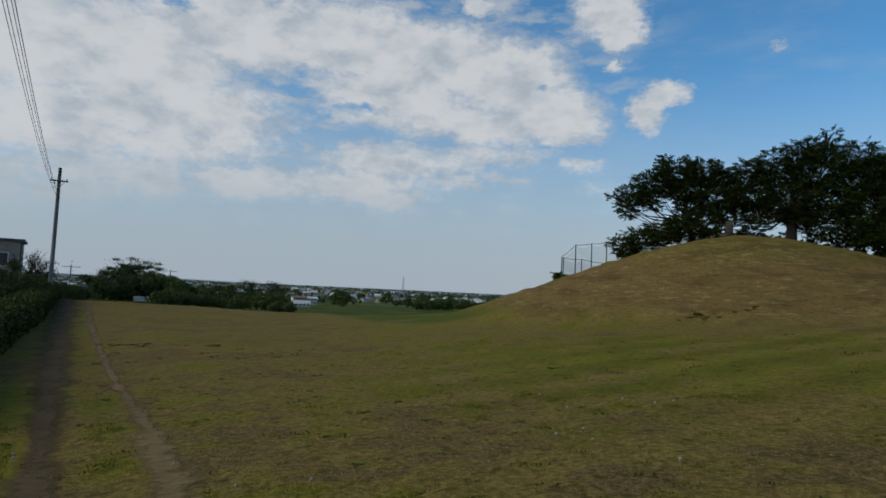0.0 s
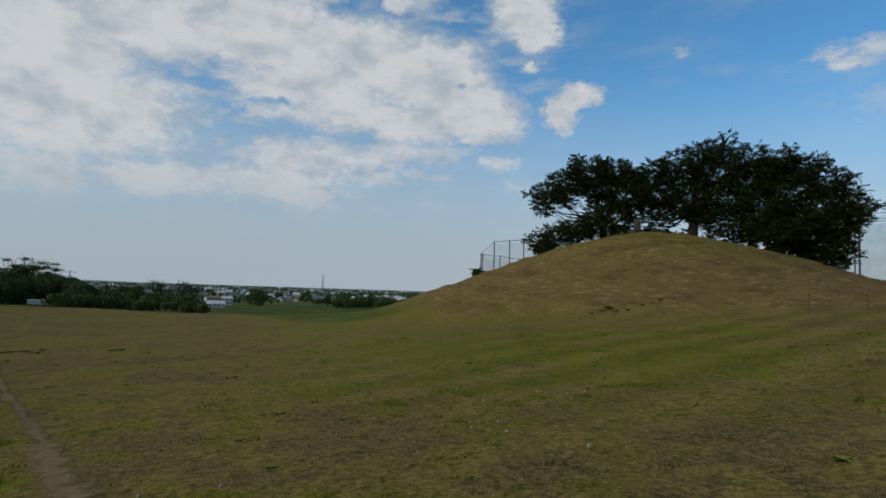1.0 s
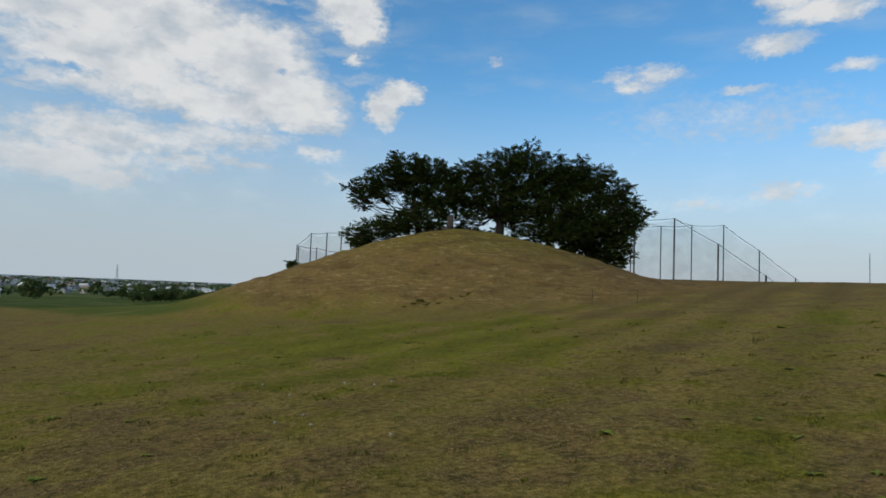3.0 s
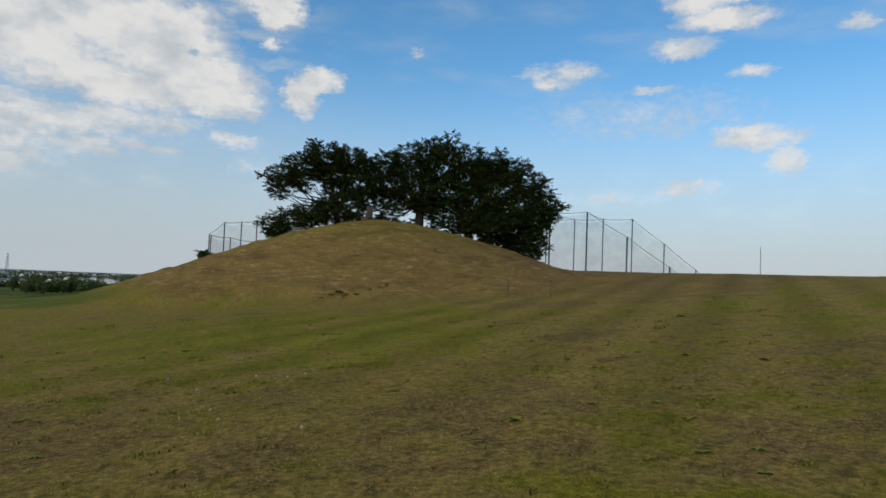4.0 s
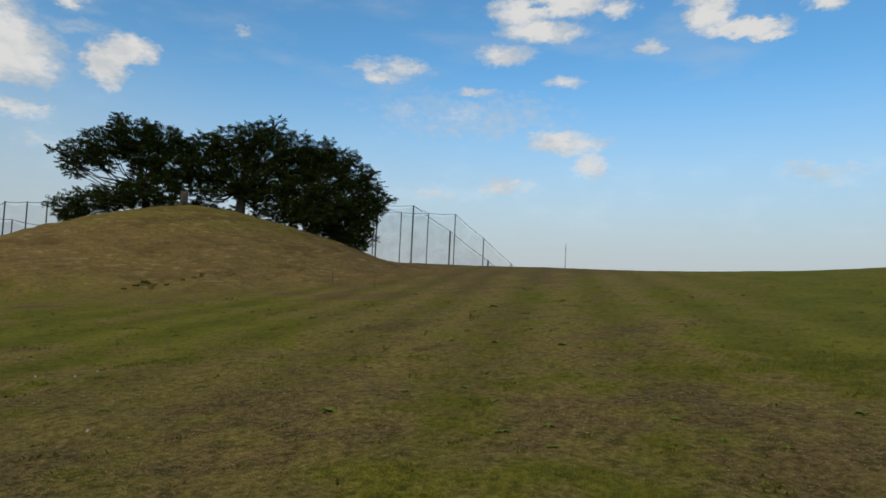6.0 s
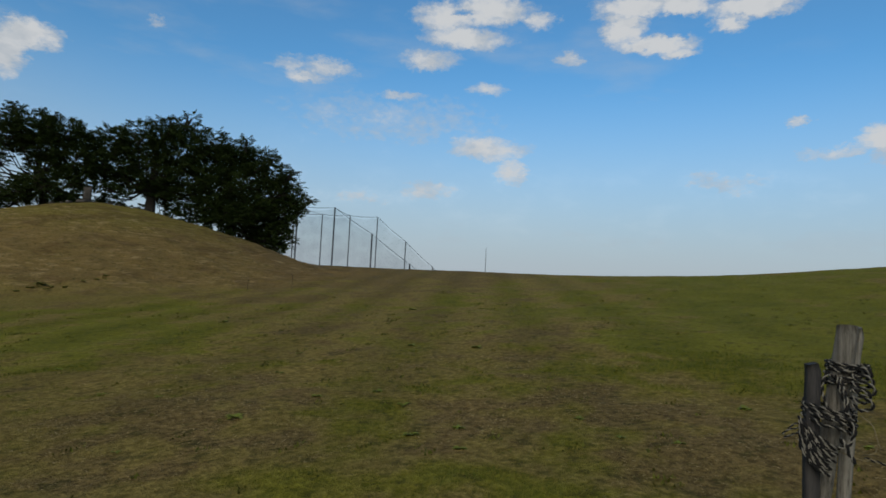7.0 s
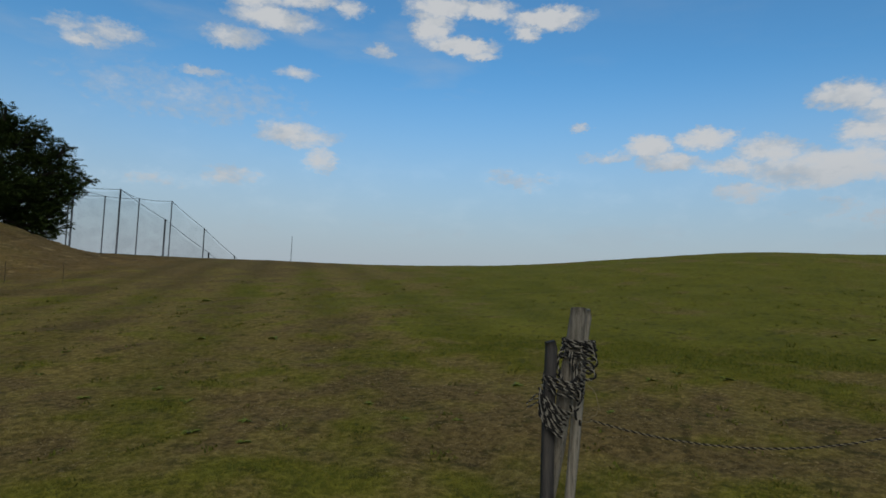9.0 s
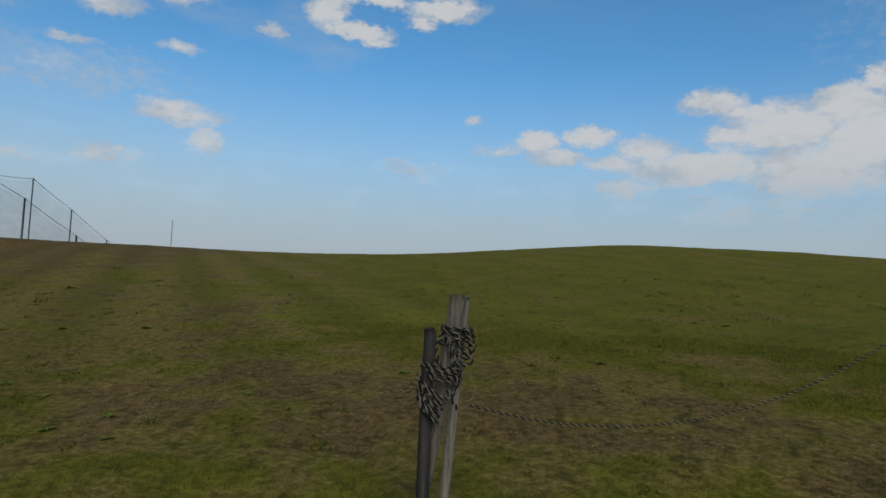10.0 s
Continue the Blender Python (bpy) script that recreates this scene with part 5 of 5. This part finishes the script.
def bush(name, az, r, top, spread, label, category="bush", leaf=0.3, material=None, group="", dens=55.0):
    """A tree or bush some way off: short trunk with limbs and a crown of leaf clumps in uneven lobes."""
    b = polar(az, r)
    gz0 = ground_z(b.x, b.y)
    h = top - gz0
    t = thing(name, b.x, b.y, gz0 - 0.1, label, category, group)
    lobes = []
    for k in range(11):
        a, q = random.uniform(0, 6.28), random.uniform(0.0, 0.8) * spread
        z = h * random.uniform(0.28, 0.86)
        rad = spread * random.uniform(0.30, 0.52) * (1.15 - 0.4 * z / h)
        lobes.append((q * math.cos(a), q * math.sin(a), z, rad, min(rad * 0.75, h * 0.17)))
    lobes.append((0.0, 0.0, h * 0.88, spread * 0.35, h * 0.11))
    g = Geo()
    g.tube([(0, 0, 0), (0.03, 0.0, h * 0.25), (0.0, 0.05, h * 0.55)], [0.05 * h, 0.035 * h, 0.02 * h], 7, rough=0.15)
    for x, y, z, rad, hh in lobes:
        g.tube([(0, 0, h * 0.22), (x * 0.5, y * 0.5, z * 0.6 + h * 0.05), (x, y, z)], [0.022 * h, 0.014 * h, 0.006 * h], 5)
    part("trunk", g, BARK, t)
    part("crown", cards("crown", material or LEAVES, *leaf_cloud(lobes, leaf, dens * (0.3 / leaf) ** 2 * 3.2, 0.15, 0.6, 0.6)), None, t)


def round_tree(name, az, r, top_el, spread, label, leaf=0.17, group="copse trees", category="tree", material=None):
    """A full rounded tree some way off, leafy down to the ground."""
    b = polar(az, r)
    gz0 = ground_z(b.x, b.y)
    top = 1.5 + r * math.tan(radians(top_el))
    h = max(0.8, top - gz0)
    t = thing(name, b.x, b.y, gz0 - 0.1, label, category, group)
    lobes = [(0.0, 0.0, h * 0.55, spread * 0.85, h * 0.43)]
    for k in range(9):
        a, q = random.uniform(0, 6.28), random.uniform(0.45, 0.9) * spread
        rad = spread * random.uniform(0.28, 0.46)
        z = h * random.uniform(0.25, 0.72) * (1.1 - 0.3 * q / spread)
        lobes.append((q * math.cos(a), q * math.sin(a), z, rad, min(rad * 0.8, h * 0.24)))
    for k in range(3):
        a, q = random.uniform(0, 6.28), random.uniform(0.1, 0.5) * spread
        lobes.append((q * math.cos(a), q * math.sin(a), h * random.uniform(0.72, 0.86), spread * random.uniform(0.22, 0.36), h * 0.14))
    g = Geo()
    g.tube([(0, 0, 0), (0.03, 0.0, h * 0.25), (0.0, 0.05, h * 0.55)], [0.04 * h, 0.03 * h, 0.02 * h], 7, rough=0.15)
    for x, y, z, rad, hh in lobes:
        g.tube([(0, 0, h * 0.22), (x * 0.5, y * 0.5, z * 0.6 + h * 0.05), (x, y, z)], [0.02 * h, 0.012 * h, 0.006 * h], 5)
    part("trunk", g, BARK, t)
    part("crown", cards("crown", material or LEAVES, *leaf_shell(lobes, leaf)), None, t)


def twigs(g, p, d, length, thick, depth, r2, forks=3):
    """A bare limb that forks again and again."""
    e = p + d * length
    m = p.lerp(e, 0.5) + Vector((r2.uniform(-1, 1), r2.uniform(-1, 1), 0.3)) * length * 0.09
    g.tube([p, m, e], [thick, thick * 0.8, thick * 0.6], 5 if depth > 1 else 4)
    if depth:
        for k in range(forks):
            q = (d + Vector((r2.uniform(-1, 1), r2.uniform(-1, 1), r2.uniform(-0.3, 0.75))) * 0.85).normalized()
            twigs(g, m.lerp(e, r2.uniform(0.2, 1.0)), q, length * r2.uniform(0.55, 0.8), thick * 0.6, depth - 1, r2, forks)


def bare_tree(name, az, r, top_el, label, category, seed, leafy=0.0, lean=0.0, group="", stems=3):
    b = polar(az, r)
    gz0 = ground_z(b.x, b.y)
    h = 1.5 + r * math.tan(radians(top_el)) - gz0
    t = thing(name, b.x, b.y, gz0 - 0.1, label, category, group)
    r2, g = random.Random(seed), Geo()
    for k in range(stems):
        d = Vector((r2.uniform(-0.35, 0.35) + lean, r2.uniform(-0.35, 0.35), 1.0)).normalized()
        twigs(g, Vector((r2.uniform(-0.1, 0.1), r2.uniform(-0.1, 0.1), 0.0)), d, h * 0.36, 0.012 * h + 0.02, 4, r2)
    k = h / max(v[2] for v in g.v)
    g.v = [Vector(v) * k for v in g.v]
    part("trunk", g, BARK, t)
    if leafy:
        ends = [v for v in g.v if v[2] > h * 0.55]
        tips = [ends[r2.randrange(len(ends))] for k in range(15)]
        pick = [tips[r2.randrange(15)] for k in range(int(leafy))]
        c = np.array([tuple(v) for v in pick]) + rng.normal(size=(len(pick), 3)) * np.array([0.40, 0.40, 0.13])
        o = unit(rng.normal(size=c.shape))
        w = unit(np.cross(o, rng.normal(size=c.shape)))
        part("crown", cards("crown", LEAVES, c, o * 0.17, w * 0.10), None, t, "sparse dark leaves")


# copse beyond the field
n = 9000
a, r = np.radians(rng.uniform(-29.4, -23.8, n)), rng.uniform(84.0, 91.0, n)
px, py = r * np.sin(a), r * np.cos(a)
c = np.stack([px, py, height(px, py) + 0.12], 1)
o = unit(rng.normal(size=(n, 3)) * np.array([0.5, 0.5, 0.2]) + np.array([0, 0, 1.0])) * rng.uniform(0.3, 0.62, (n, 1))
tagged(new("tall_grass", cards("tall_grass", LUSH, c, o, unit(np.cross(o, rng.normal(size=(n, 3)))) * 0.07)), "bright green uncut grass along the copse's foot", "grass", kind="stuff")
for az, r, top, sp in ((-28.4, 94, -0.15, 2.2), (-27.4, 95, 0.05, 2.5), (-26.5, 99, 0.2, 2.6), (-25.6, 99, 0.5, 2.9), (-24.9, 102, 0.5, 2.7), (-24.2, 98, 0.35, 2.7), (-23.4, 100, 0.2, 2.4), (-22.8, 94, -0.12, 2.2), (-21.9, 94, -0.55, 1.8), (-21.2, 98, -0.80, 1.5), (-20.6, 92, -0.7, 1.7),
                       (-19.7, 96, -0.45, 1.7), (-18.7, 94, -0.28, 1.35), (-17.6, 92, -0.95, 1.8), (-16.9, 90, -0.62, 1.3), (-15.9, 88, -0.75, 1.8), (-14.8, 87, -0.95, 1.9), (-13.9, 86, -1.25, 1.2)):
    round_tree("tree", az, r, top, sp, "dense dark green rounded tree in a copse")
for az, r, top, seed in ((-27.8, 98, 0.70, 3), (-26.6, 103, 1.38, 5), (-25.4, 103, 1.2, 8), (-27.2, 102, 0.45, 12)):
    bare_tree("tree", az, r, top + 0.3, "thin open-crowned tree standing above a copse", "tree", seed, 2600.0, 0.12, "copse trees", 2)
bare_tree("tree", -28.95, 94.0, 0.30, "slender tree with a small tuft at the copse's end", "tree", 14, 3600.0, 0.0, "copse trees", 1)
for az, r, top, seed in ((-16.4, 90, 0.36, 21), (-15.6, 91, 0.26, 22), (-14.9, 90, -0.25, 23)):
    bare_tree("tree", az, r, top, "nearly leafless twiggy tree rising from the copse", "tree", seed, 500.0, 0.0, "copse trees", 2)
for az, r, top, sp in ((-24.3, 74, -1.15, 1.2), (-23.3, 78, -1.0, 1.7), (-22.0, 80, -1.2, 1.5), (-20.9, 82, -1.3, 1.5), (-19.4, 82, -1.35, 1.3), (-18.2, 80, -1.55, 1.2), (-14.4, 80, -1.6, 1.3), (-13.6, 79, -1.7, 1.0)):
    round_tree("shrub", az, r, top, sp, "rounded dark shrub at the field edge", 0.14, "edge shrubs", "shrub")
for az, r, top, sp in ((-35.6, 44, 0.3, 1.5), (-34.6, 50, 0.95, 0.75), (-34.2, 48, -0.1, 1.2), (-33.4, 52, -0.15, 1.5), (-32.9, 60, -0.05, 0.9), (-31.3, 74, -0.7, 1.3), (-30.4, 80, -0.85, 1.3), (-29.8, 86, -1.0, 1.0)):
    round_tree("shrub", az, r, top, sp, "overgrown dark shrub behind the hedge", 0.12, "shrubs behind the hedge", "shrub")
bare_tree("shrub", -33.7, 58.0, 1.9, "bare twiggy shrub beside the farm building", "shrub", 31, 0.0, 0.25, "", 4)
bare_tree("shrub", -33.1, 60.0, 0.95, "bare twiggy shrub behind the hedge", "shrub", 33, 260.0, 0.15, "", 4)
bush("shrub", 10.7, 46.0, ground_z(*polar(10.7, 46.0)[:2]) + 1.0, 0.8, "small dark bush on the mound's shoulder", "shrub", 0.16)

for s, d, h in ((0.6, 2.6, 1.6), (1.9, 3.0, 1.6), (3.2, 3.4, 1.9), (4.6, 2.4, 2.0), (6.0, 2.4, 2.2), (7.2, 2.2, 2.1), (-1.2, 2.4, 1.7), (8.6, 2.2, 2.0)):
    q = on_crest(s, d, 0)
    az, r = math.degrees(math.atan2(q.x, q.y)), math.hypot(q.x, q.y)
    bush("shrub", az, r, ground_z(q.x, q.y) + h, 1.1, "dark undergrowth shrub below the trees on the mound", "shrub", 0.16, NEEDLES, "undergrowth on the mound", dens=60.0)

# ---- utility pole and wires ----


def utility_pole(az, r, top, girth, label, wires):
    b = polar(az, r)
    gz0 = ground_z(b.x, b.y)
    t = thing("utility_pole", b.x, b.y, gz0 - 0.3, label, "utility pole")
    h = top - gz0 + 0.3
    g = Geo()
    g.tube([(0, 0, 0), (0, 0, h * 0.5), (0, 0, h)], [girth, girth * 0.86, girth * 0.7], 12)
    part("pole", g, POLE, t)
    side = Vector((math.cos(radians(30)), math.sin(radians(30)), 0))
    arm = Geo()
    arm.box((0, 0.0, h - (1.05 if wires else 0.4)), (1.25 if wires else 3.4, 0.12, 0.12), radians(30), 0.01)
    arm_ob = part("crossarm", arm, STEEL, t)
    for k in (-0.52, 0.0, 0.52):
        ins = Geo()
        c = side * k
        ins.tube([(c.x, c.y, h - 1.0), (c.x, c.y, h - 0.93), (c.x, c.y, h - 0.90), (c.x, c.y, h - 0.82)], [0.02, 0.045, 0.03, 0.02], 8)
        part("insulator", ins, PLASTER, arm_ob)
    br = Geo()
    br.tube([side * 0.4 + Vector((0, 0, h - 1.08)), Vector((0, 0, h - 1.6))], 0.018, 5)
    br.tube([side * -0.4 + Vector((0, 0, h - 1.08)), Vector((0, 0, h - 1.6))], 0.018, 5)
    part("brace", br, STEEL, t)
    if wires:
        for k, (off, drop, thick) in enumerate(((-0.12, 2.2, 0.009), (-0.03, 2.3, 0.009), (0.06, 2.25, 0.009), (0.14, 2.4, 0.011))):
            start = side * off + Vector((0, 0, h - drop))
            end = Vector((5.0 - b.x, -12.0 - b.y, 10.0 - gz0)) + side * off
            w = Geo()
            w.tube([start.lerp(end, q / 24) - Vector((0, 0, 1.4 * 4 * (q / 24) * (1 - q / 24))) for q in range(25)], thick, 5)
            part("wire", w, CABLE, t)
    return t


utility_pole(-32.1, 58.0, 9.75, 0.17, "tall grey concrete utility pole with a crossarm", True)
utility_pole(-30.8, 150.0, 3.0, 0.14, "distant utility pole with a crossarm", False)
utility_pole(-23.55, 190.0, 3.4, 0.15, "distant utility pole above the copse", False)

# ---- buildings ----


def gable_house(name, x, y, z, w, d, h, rise, turn, wall, roof, label, group="", windows=2):
    t = thing(name, x, y, z, label, "house", group, turn)
    g = Geo()
    g.box((0, 0, h / 2 - 0.2), (w, d, h + 0.4))
    g.add([(-w / 2, -d / 2, h), (-w / 2, d / 2, h), (-w / 2, 0, h + rise * 0.94), (w / 2, -d / 2, h), (w / 2, d / 2, h), (w / 2, 0, h + rise * 0.94)], [(0, 2, 1), (3, 4, 5)])
    part("wall", g, wall, t)
    o, th = 0.45, 0.16
    r = Geo()
    for s in (-1, 1):
        e = (d / 2 + o)
        low = h - rise * o / (d / 2)
        pts = [(-w / 2 - o, s * e, low), (w / 2 + o, s * e, low), (w / 2 + o, 0, h + rise), (-w / 2 - o, 0, h + rise)]
        r.add(pts + [(px, py, pz + th) for px, py, pz in pts], [(0, 1, 2, 3), (4, 5, 6, 7), (0, 1, 5, 4), (1, 2, 6, 5), (3, 0, 4, 7)])
    part("roof", r, roof, t)
    for s in (-1, 1):
        for k in range(windows):
            for lv in range(1 if h < 4 else 2):
                win = Geo()
                win.box(((k + 0.5) / windows * w - w / 2, s * (d / 2 + 0.01), 1.5 + 2.7 * lv), (w / windows * 0.5, 0.06, 1.2))
                part("window", win, GLAZING, t)
    return t


b = polar(-35.95, 70.0)
shed = thing("farm_building", b.x, b.y, ground_z(b.x, b.y), "two-storey grey farm building with a flat roof", "building", turn=32.0)
g = Geo()
g.box((-1.2, 0, 2.5), (7.0, 6.0, 5.4))
part("wall", g, SIDING, shed)
g = Geo()
g.box((-1.2, 0, 5.32), (7.5, 6.5, 0.24), 0.0, 0.03)
part("roof", g, TILES, shed, "dark flat roof edge")
for k in range(3):
    g = Geo()
    g.box((-3.4 + 2.1 * k, -3.02, 3.6), (1.3, 0.08, 1.3))
    win = part("window", g, SHEET, shed)
    g = Geo()
    g.box((-3.4 + 2.1 * k, -3.05, 3.6), (1.1, 0.06, 1.1))
    part("pane", g, GLAZING, win)
for k in range(4):
    g = Geo()
    g.tube([(-4.6 + 2.3 * k, -3.05, 0), (-4.6 + 2.3 * k, -3.05, 5.2)], 0.06, 6)
    part("downpipe", g, STEEL, shed)

van_at = polar(-32.1, 84.0)
van = thing("van", van_at.x, van_at.y, ground_z(van_at.x, van_at.y), "small dark van parked beyond the hedge", "van", turn=20.0)
g = Geo()
g.add([(x, s * 0.74, z) for s in (-1, 1) for x, z in ((-1.6, 0.3), (1.6, 0.3), (1.6, 0.95), (1.45, 1.1), (1.1, 1.75), (0.9, 1.85), (-1.5, 1.85), (-1.6, 1.7))],
      [tuple(range(8)), tuple(range(15, 7, -1))] + [(k, (k + 1) % 8, (k + 1) % 8 + 8, k + 8) for k in range(8)])
part("body", g, TILES, van)
for s in (-1, 1):
    for x in (-1.0, 1.0):
        g = Geo()
        g.tube([(x, s * 0.60, 0.28), (x, s * 0.77, 0.28)], 0.28, 16)
        part("wheel", g, CABLE, van)
    g = Geo()
    g.box((0.2, s * 0.745, 1.4), (1.7, 0.02, 0.5), 0.0, 0.005)
    part("side_window", g, GLAZING, van)
g = Geo()
g.box((-1.6, 0.0, 1.4), (0.03, 1.15, 0.5), 0.0, 0.005)
part("rear_window", g, GLAZING, van)
g = Geo()
g.box((-1.62, 0.0, 0.5), (0.08, 1.4, 0.14), 0.0, 0.02)
part("bumper", g, STEEL, van)

b = polar(-25.55, 90.0)
box = thing("storage_shed", b.x, b.y, ground_z(b.x, b.y), "small pale sheet-metal shed at the field edge", "shed", turn=24.0)
g = Geo()
g.box((0, 0, 0.45), (2.0, 1.2, 0.95), 0.0, 0.02)
part("body", g, SHEET, box)
g = Geo()
g.box((0, 0, 0.95), (2.15, 1.35, 0.06), 0.0, 0.01)
part("roof", g, SHEET, box)

town = random.Random(11)
walls, roofs = (PLASTER, SIDING, PLASTER, SHEET), (TILES, BROWN_TILES, TILES, SHEET)
kinds = []
for k in range(5):
    w, d, h = town.uniform(6.5, 10), town.uniform(5, 7), town.choice((3.0, 4.6, 4.6))
    kinds.append(gable_house("house", *polar(-20.0 + 3.4 * k, 640.0 + 45 * k).xy, ground_z(*polar(-20.0 + 3.4 * k, 640.0 + 45 * k).xy), w, d, h, town.uniform(1.5, 2.2), town.uniform(0, 180), walls[k % 4], roofs[k % 4],
                             ("distant white two-storey house with a tiled roof", "distant grey house with a brown roof", "distant pale house with a dark roof", "distant sheet-metal clad house", "distant plastered house with tiles")[k], "town houses"))
for k in range(270):
    az, r = town.uniform(-34.0, 4.0), 640.0 + 1700.0 * town.random() ** 1.1
    p = polar(az, r)
    copy_thing(kinds[k % 5], pose(p.x, p.y, ground_z(p.x, p.y), 0, 0, town.uniform(0, 180)))
for az, r, w, d, h, mat_, label in ((-12.8, 430, 9, 7, 4.6, PLASTER, "large white building with rows of windows"), (-11.9, 470, 11, 7, 4.5, PLASTER, "long pale building in the valley"),
                                    (-12.9, 330, 12, 5, 1.8, SHEET, "long low white greenhouse-like shed"), (-7.2, 700, 14, 8, 3.0, SHEET, "wide pale warehouse in the valley")):
    p = polar(az, r)
    gable_house("building", p.x, p.y, ground_z(p.x, p.y), w, d, h, 1.4, -az + 12, mat_, BROWN_TILES if label.startswith("large") else SHEET, label, windows=6)

round_tree("tree", -9.0, 400.0, -0.42, 7.0, "large dark round-crowned tree alone in the fields", 0.8, "")
round_tree("tree", -3.0, 520.0, -0.72, 4.5, "dark tree beside valley houses", 0.9, "valley trees")
for k in range(20):
    round_tree("tree", -2.2 + 0.42 * k + town.uniform(-0.1, 0.1), 440.0 + town.uniform(-25, 25), -0.86 + town.uniform(-0.14, 0.12), town.uniform(4.0, 5.6), "dark tree in a belt of woodland", 0.9, "valley trees")
for k in range(34):
    round_tree("tree", town.uniform(-33, 3), town.uniform(560, 1100), -0.62 + town.uniform(-0.2, 0.2), town.uniform(4.5, 7.5), "distant dark tree among houses", 1.3, "valley trees")

# groves scattered through the town
n = 760
az, r = np.radians(rng.uniform(-36.0, 6.0, n)), 540.0 + 2400.0 * rng.uniform(0, 1, n) ** 1.2
gx2, gy2 = r * np.sin(az), r * np.cos(az)
gz2 = height(gx2, gy2)
k2 = 36
wide = np.repeat(rng.uniform(3.0, 9.0, n), k2)
c = np.stack([np.repeat(gx2, k2) + rng.normal(size=n * k2) * wide, np.repeat(gy2, k2) + rng.normal(size=n * k2) * wide, np.repeat(gz2, k2) + rng.uniform(0.5, 1.0, n * k2) * np.repeat(rng.uniform(2.5, 7.5, n), k2)], 1)
o = unit(rng.normal(size=(n * k2, 3)))
s = rng.uniform(1.8, 3.8, (n * k2, 1))
tagged(new("grove", cards("grove", LEAVES, c, o * s, unit(np.cross(o, rng.normal(size=(n * k2, 3)))) * s * 0.8)), "distant dark groves scattered between the houses", "trees", kind="stuff")

# lattice mast over the town
p = polar(-3.5, 1500.0)
tower = thing("lattice_tower", p.x, p.y, ground_z(p.x, p.y), "tall grey steel lattice mast over the town", "tower")
H = 43.0
for sx, sy in ((-1, -1), (-1, 1), (1, -1), (1, 1)):
    g = Geo()
    g.tube([(sx * 3.0, sy * 3.0, 0), (sx * 1.3, sy * 1.3, H * 0.6), (sx * 0.7, sy * 0.7, H)], [0.35, 0.3, 0.25], 5)
    part("leg", g, STEEL, tower)
for k in range(8):
    z0, z1 = H * k / 8, H * (k + 1) / 8
    w0, w1 = 3.0 - 2.3 * k / 8, 3.0 - 2.3 * (k + 1) / 8
    g = Geo()
    for a, b2, c, d in ((-1, -1, 1, -1), (1, -1, 1, 1), (1, 1, -1, 1), (-1, 1, -1, -1)):
        g.tube([(a * w0, b2 * w0, z0), (c * w1, d * w1, z1)], 0.16, 4)
        g.tube([(a * w1, b2 * w1, z1), (c * w1, d * w1, z1)], 0.16, 4)
    part("bracing", g, STEEL, tower)

# far hills round the plain, their haze put into the base colour
g, v, f = Geo(), [], []
for k in range(181):
    az = -60.0 + k
    q = polar(az, 4600.0)
    top = -22.0 + 14.0 * max(0.0, -az / 30.0) + 12.0 * noise.noise((az * 0.11, 1.0, 0.0)) + 5.0 * noise.noise((az * 0.5, 4.0, 0.0))
    v += [(q.x, q.y, -40.0), (q.x, q.y, top), (q.x * 1.05, q.y * 1.05, -40.0)]
for k in range(180):
    i = 3 * k
    f += [(i, i + 3, i + 4, i + 1), (i + 1, i + 4, i + 5, i + 2)]
g.add(v, f, True)
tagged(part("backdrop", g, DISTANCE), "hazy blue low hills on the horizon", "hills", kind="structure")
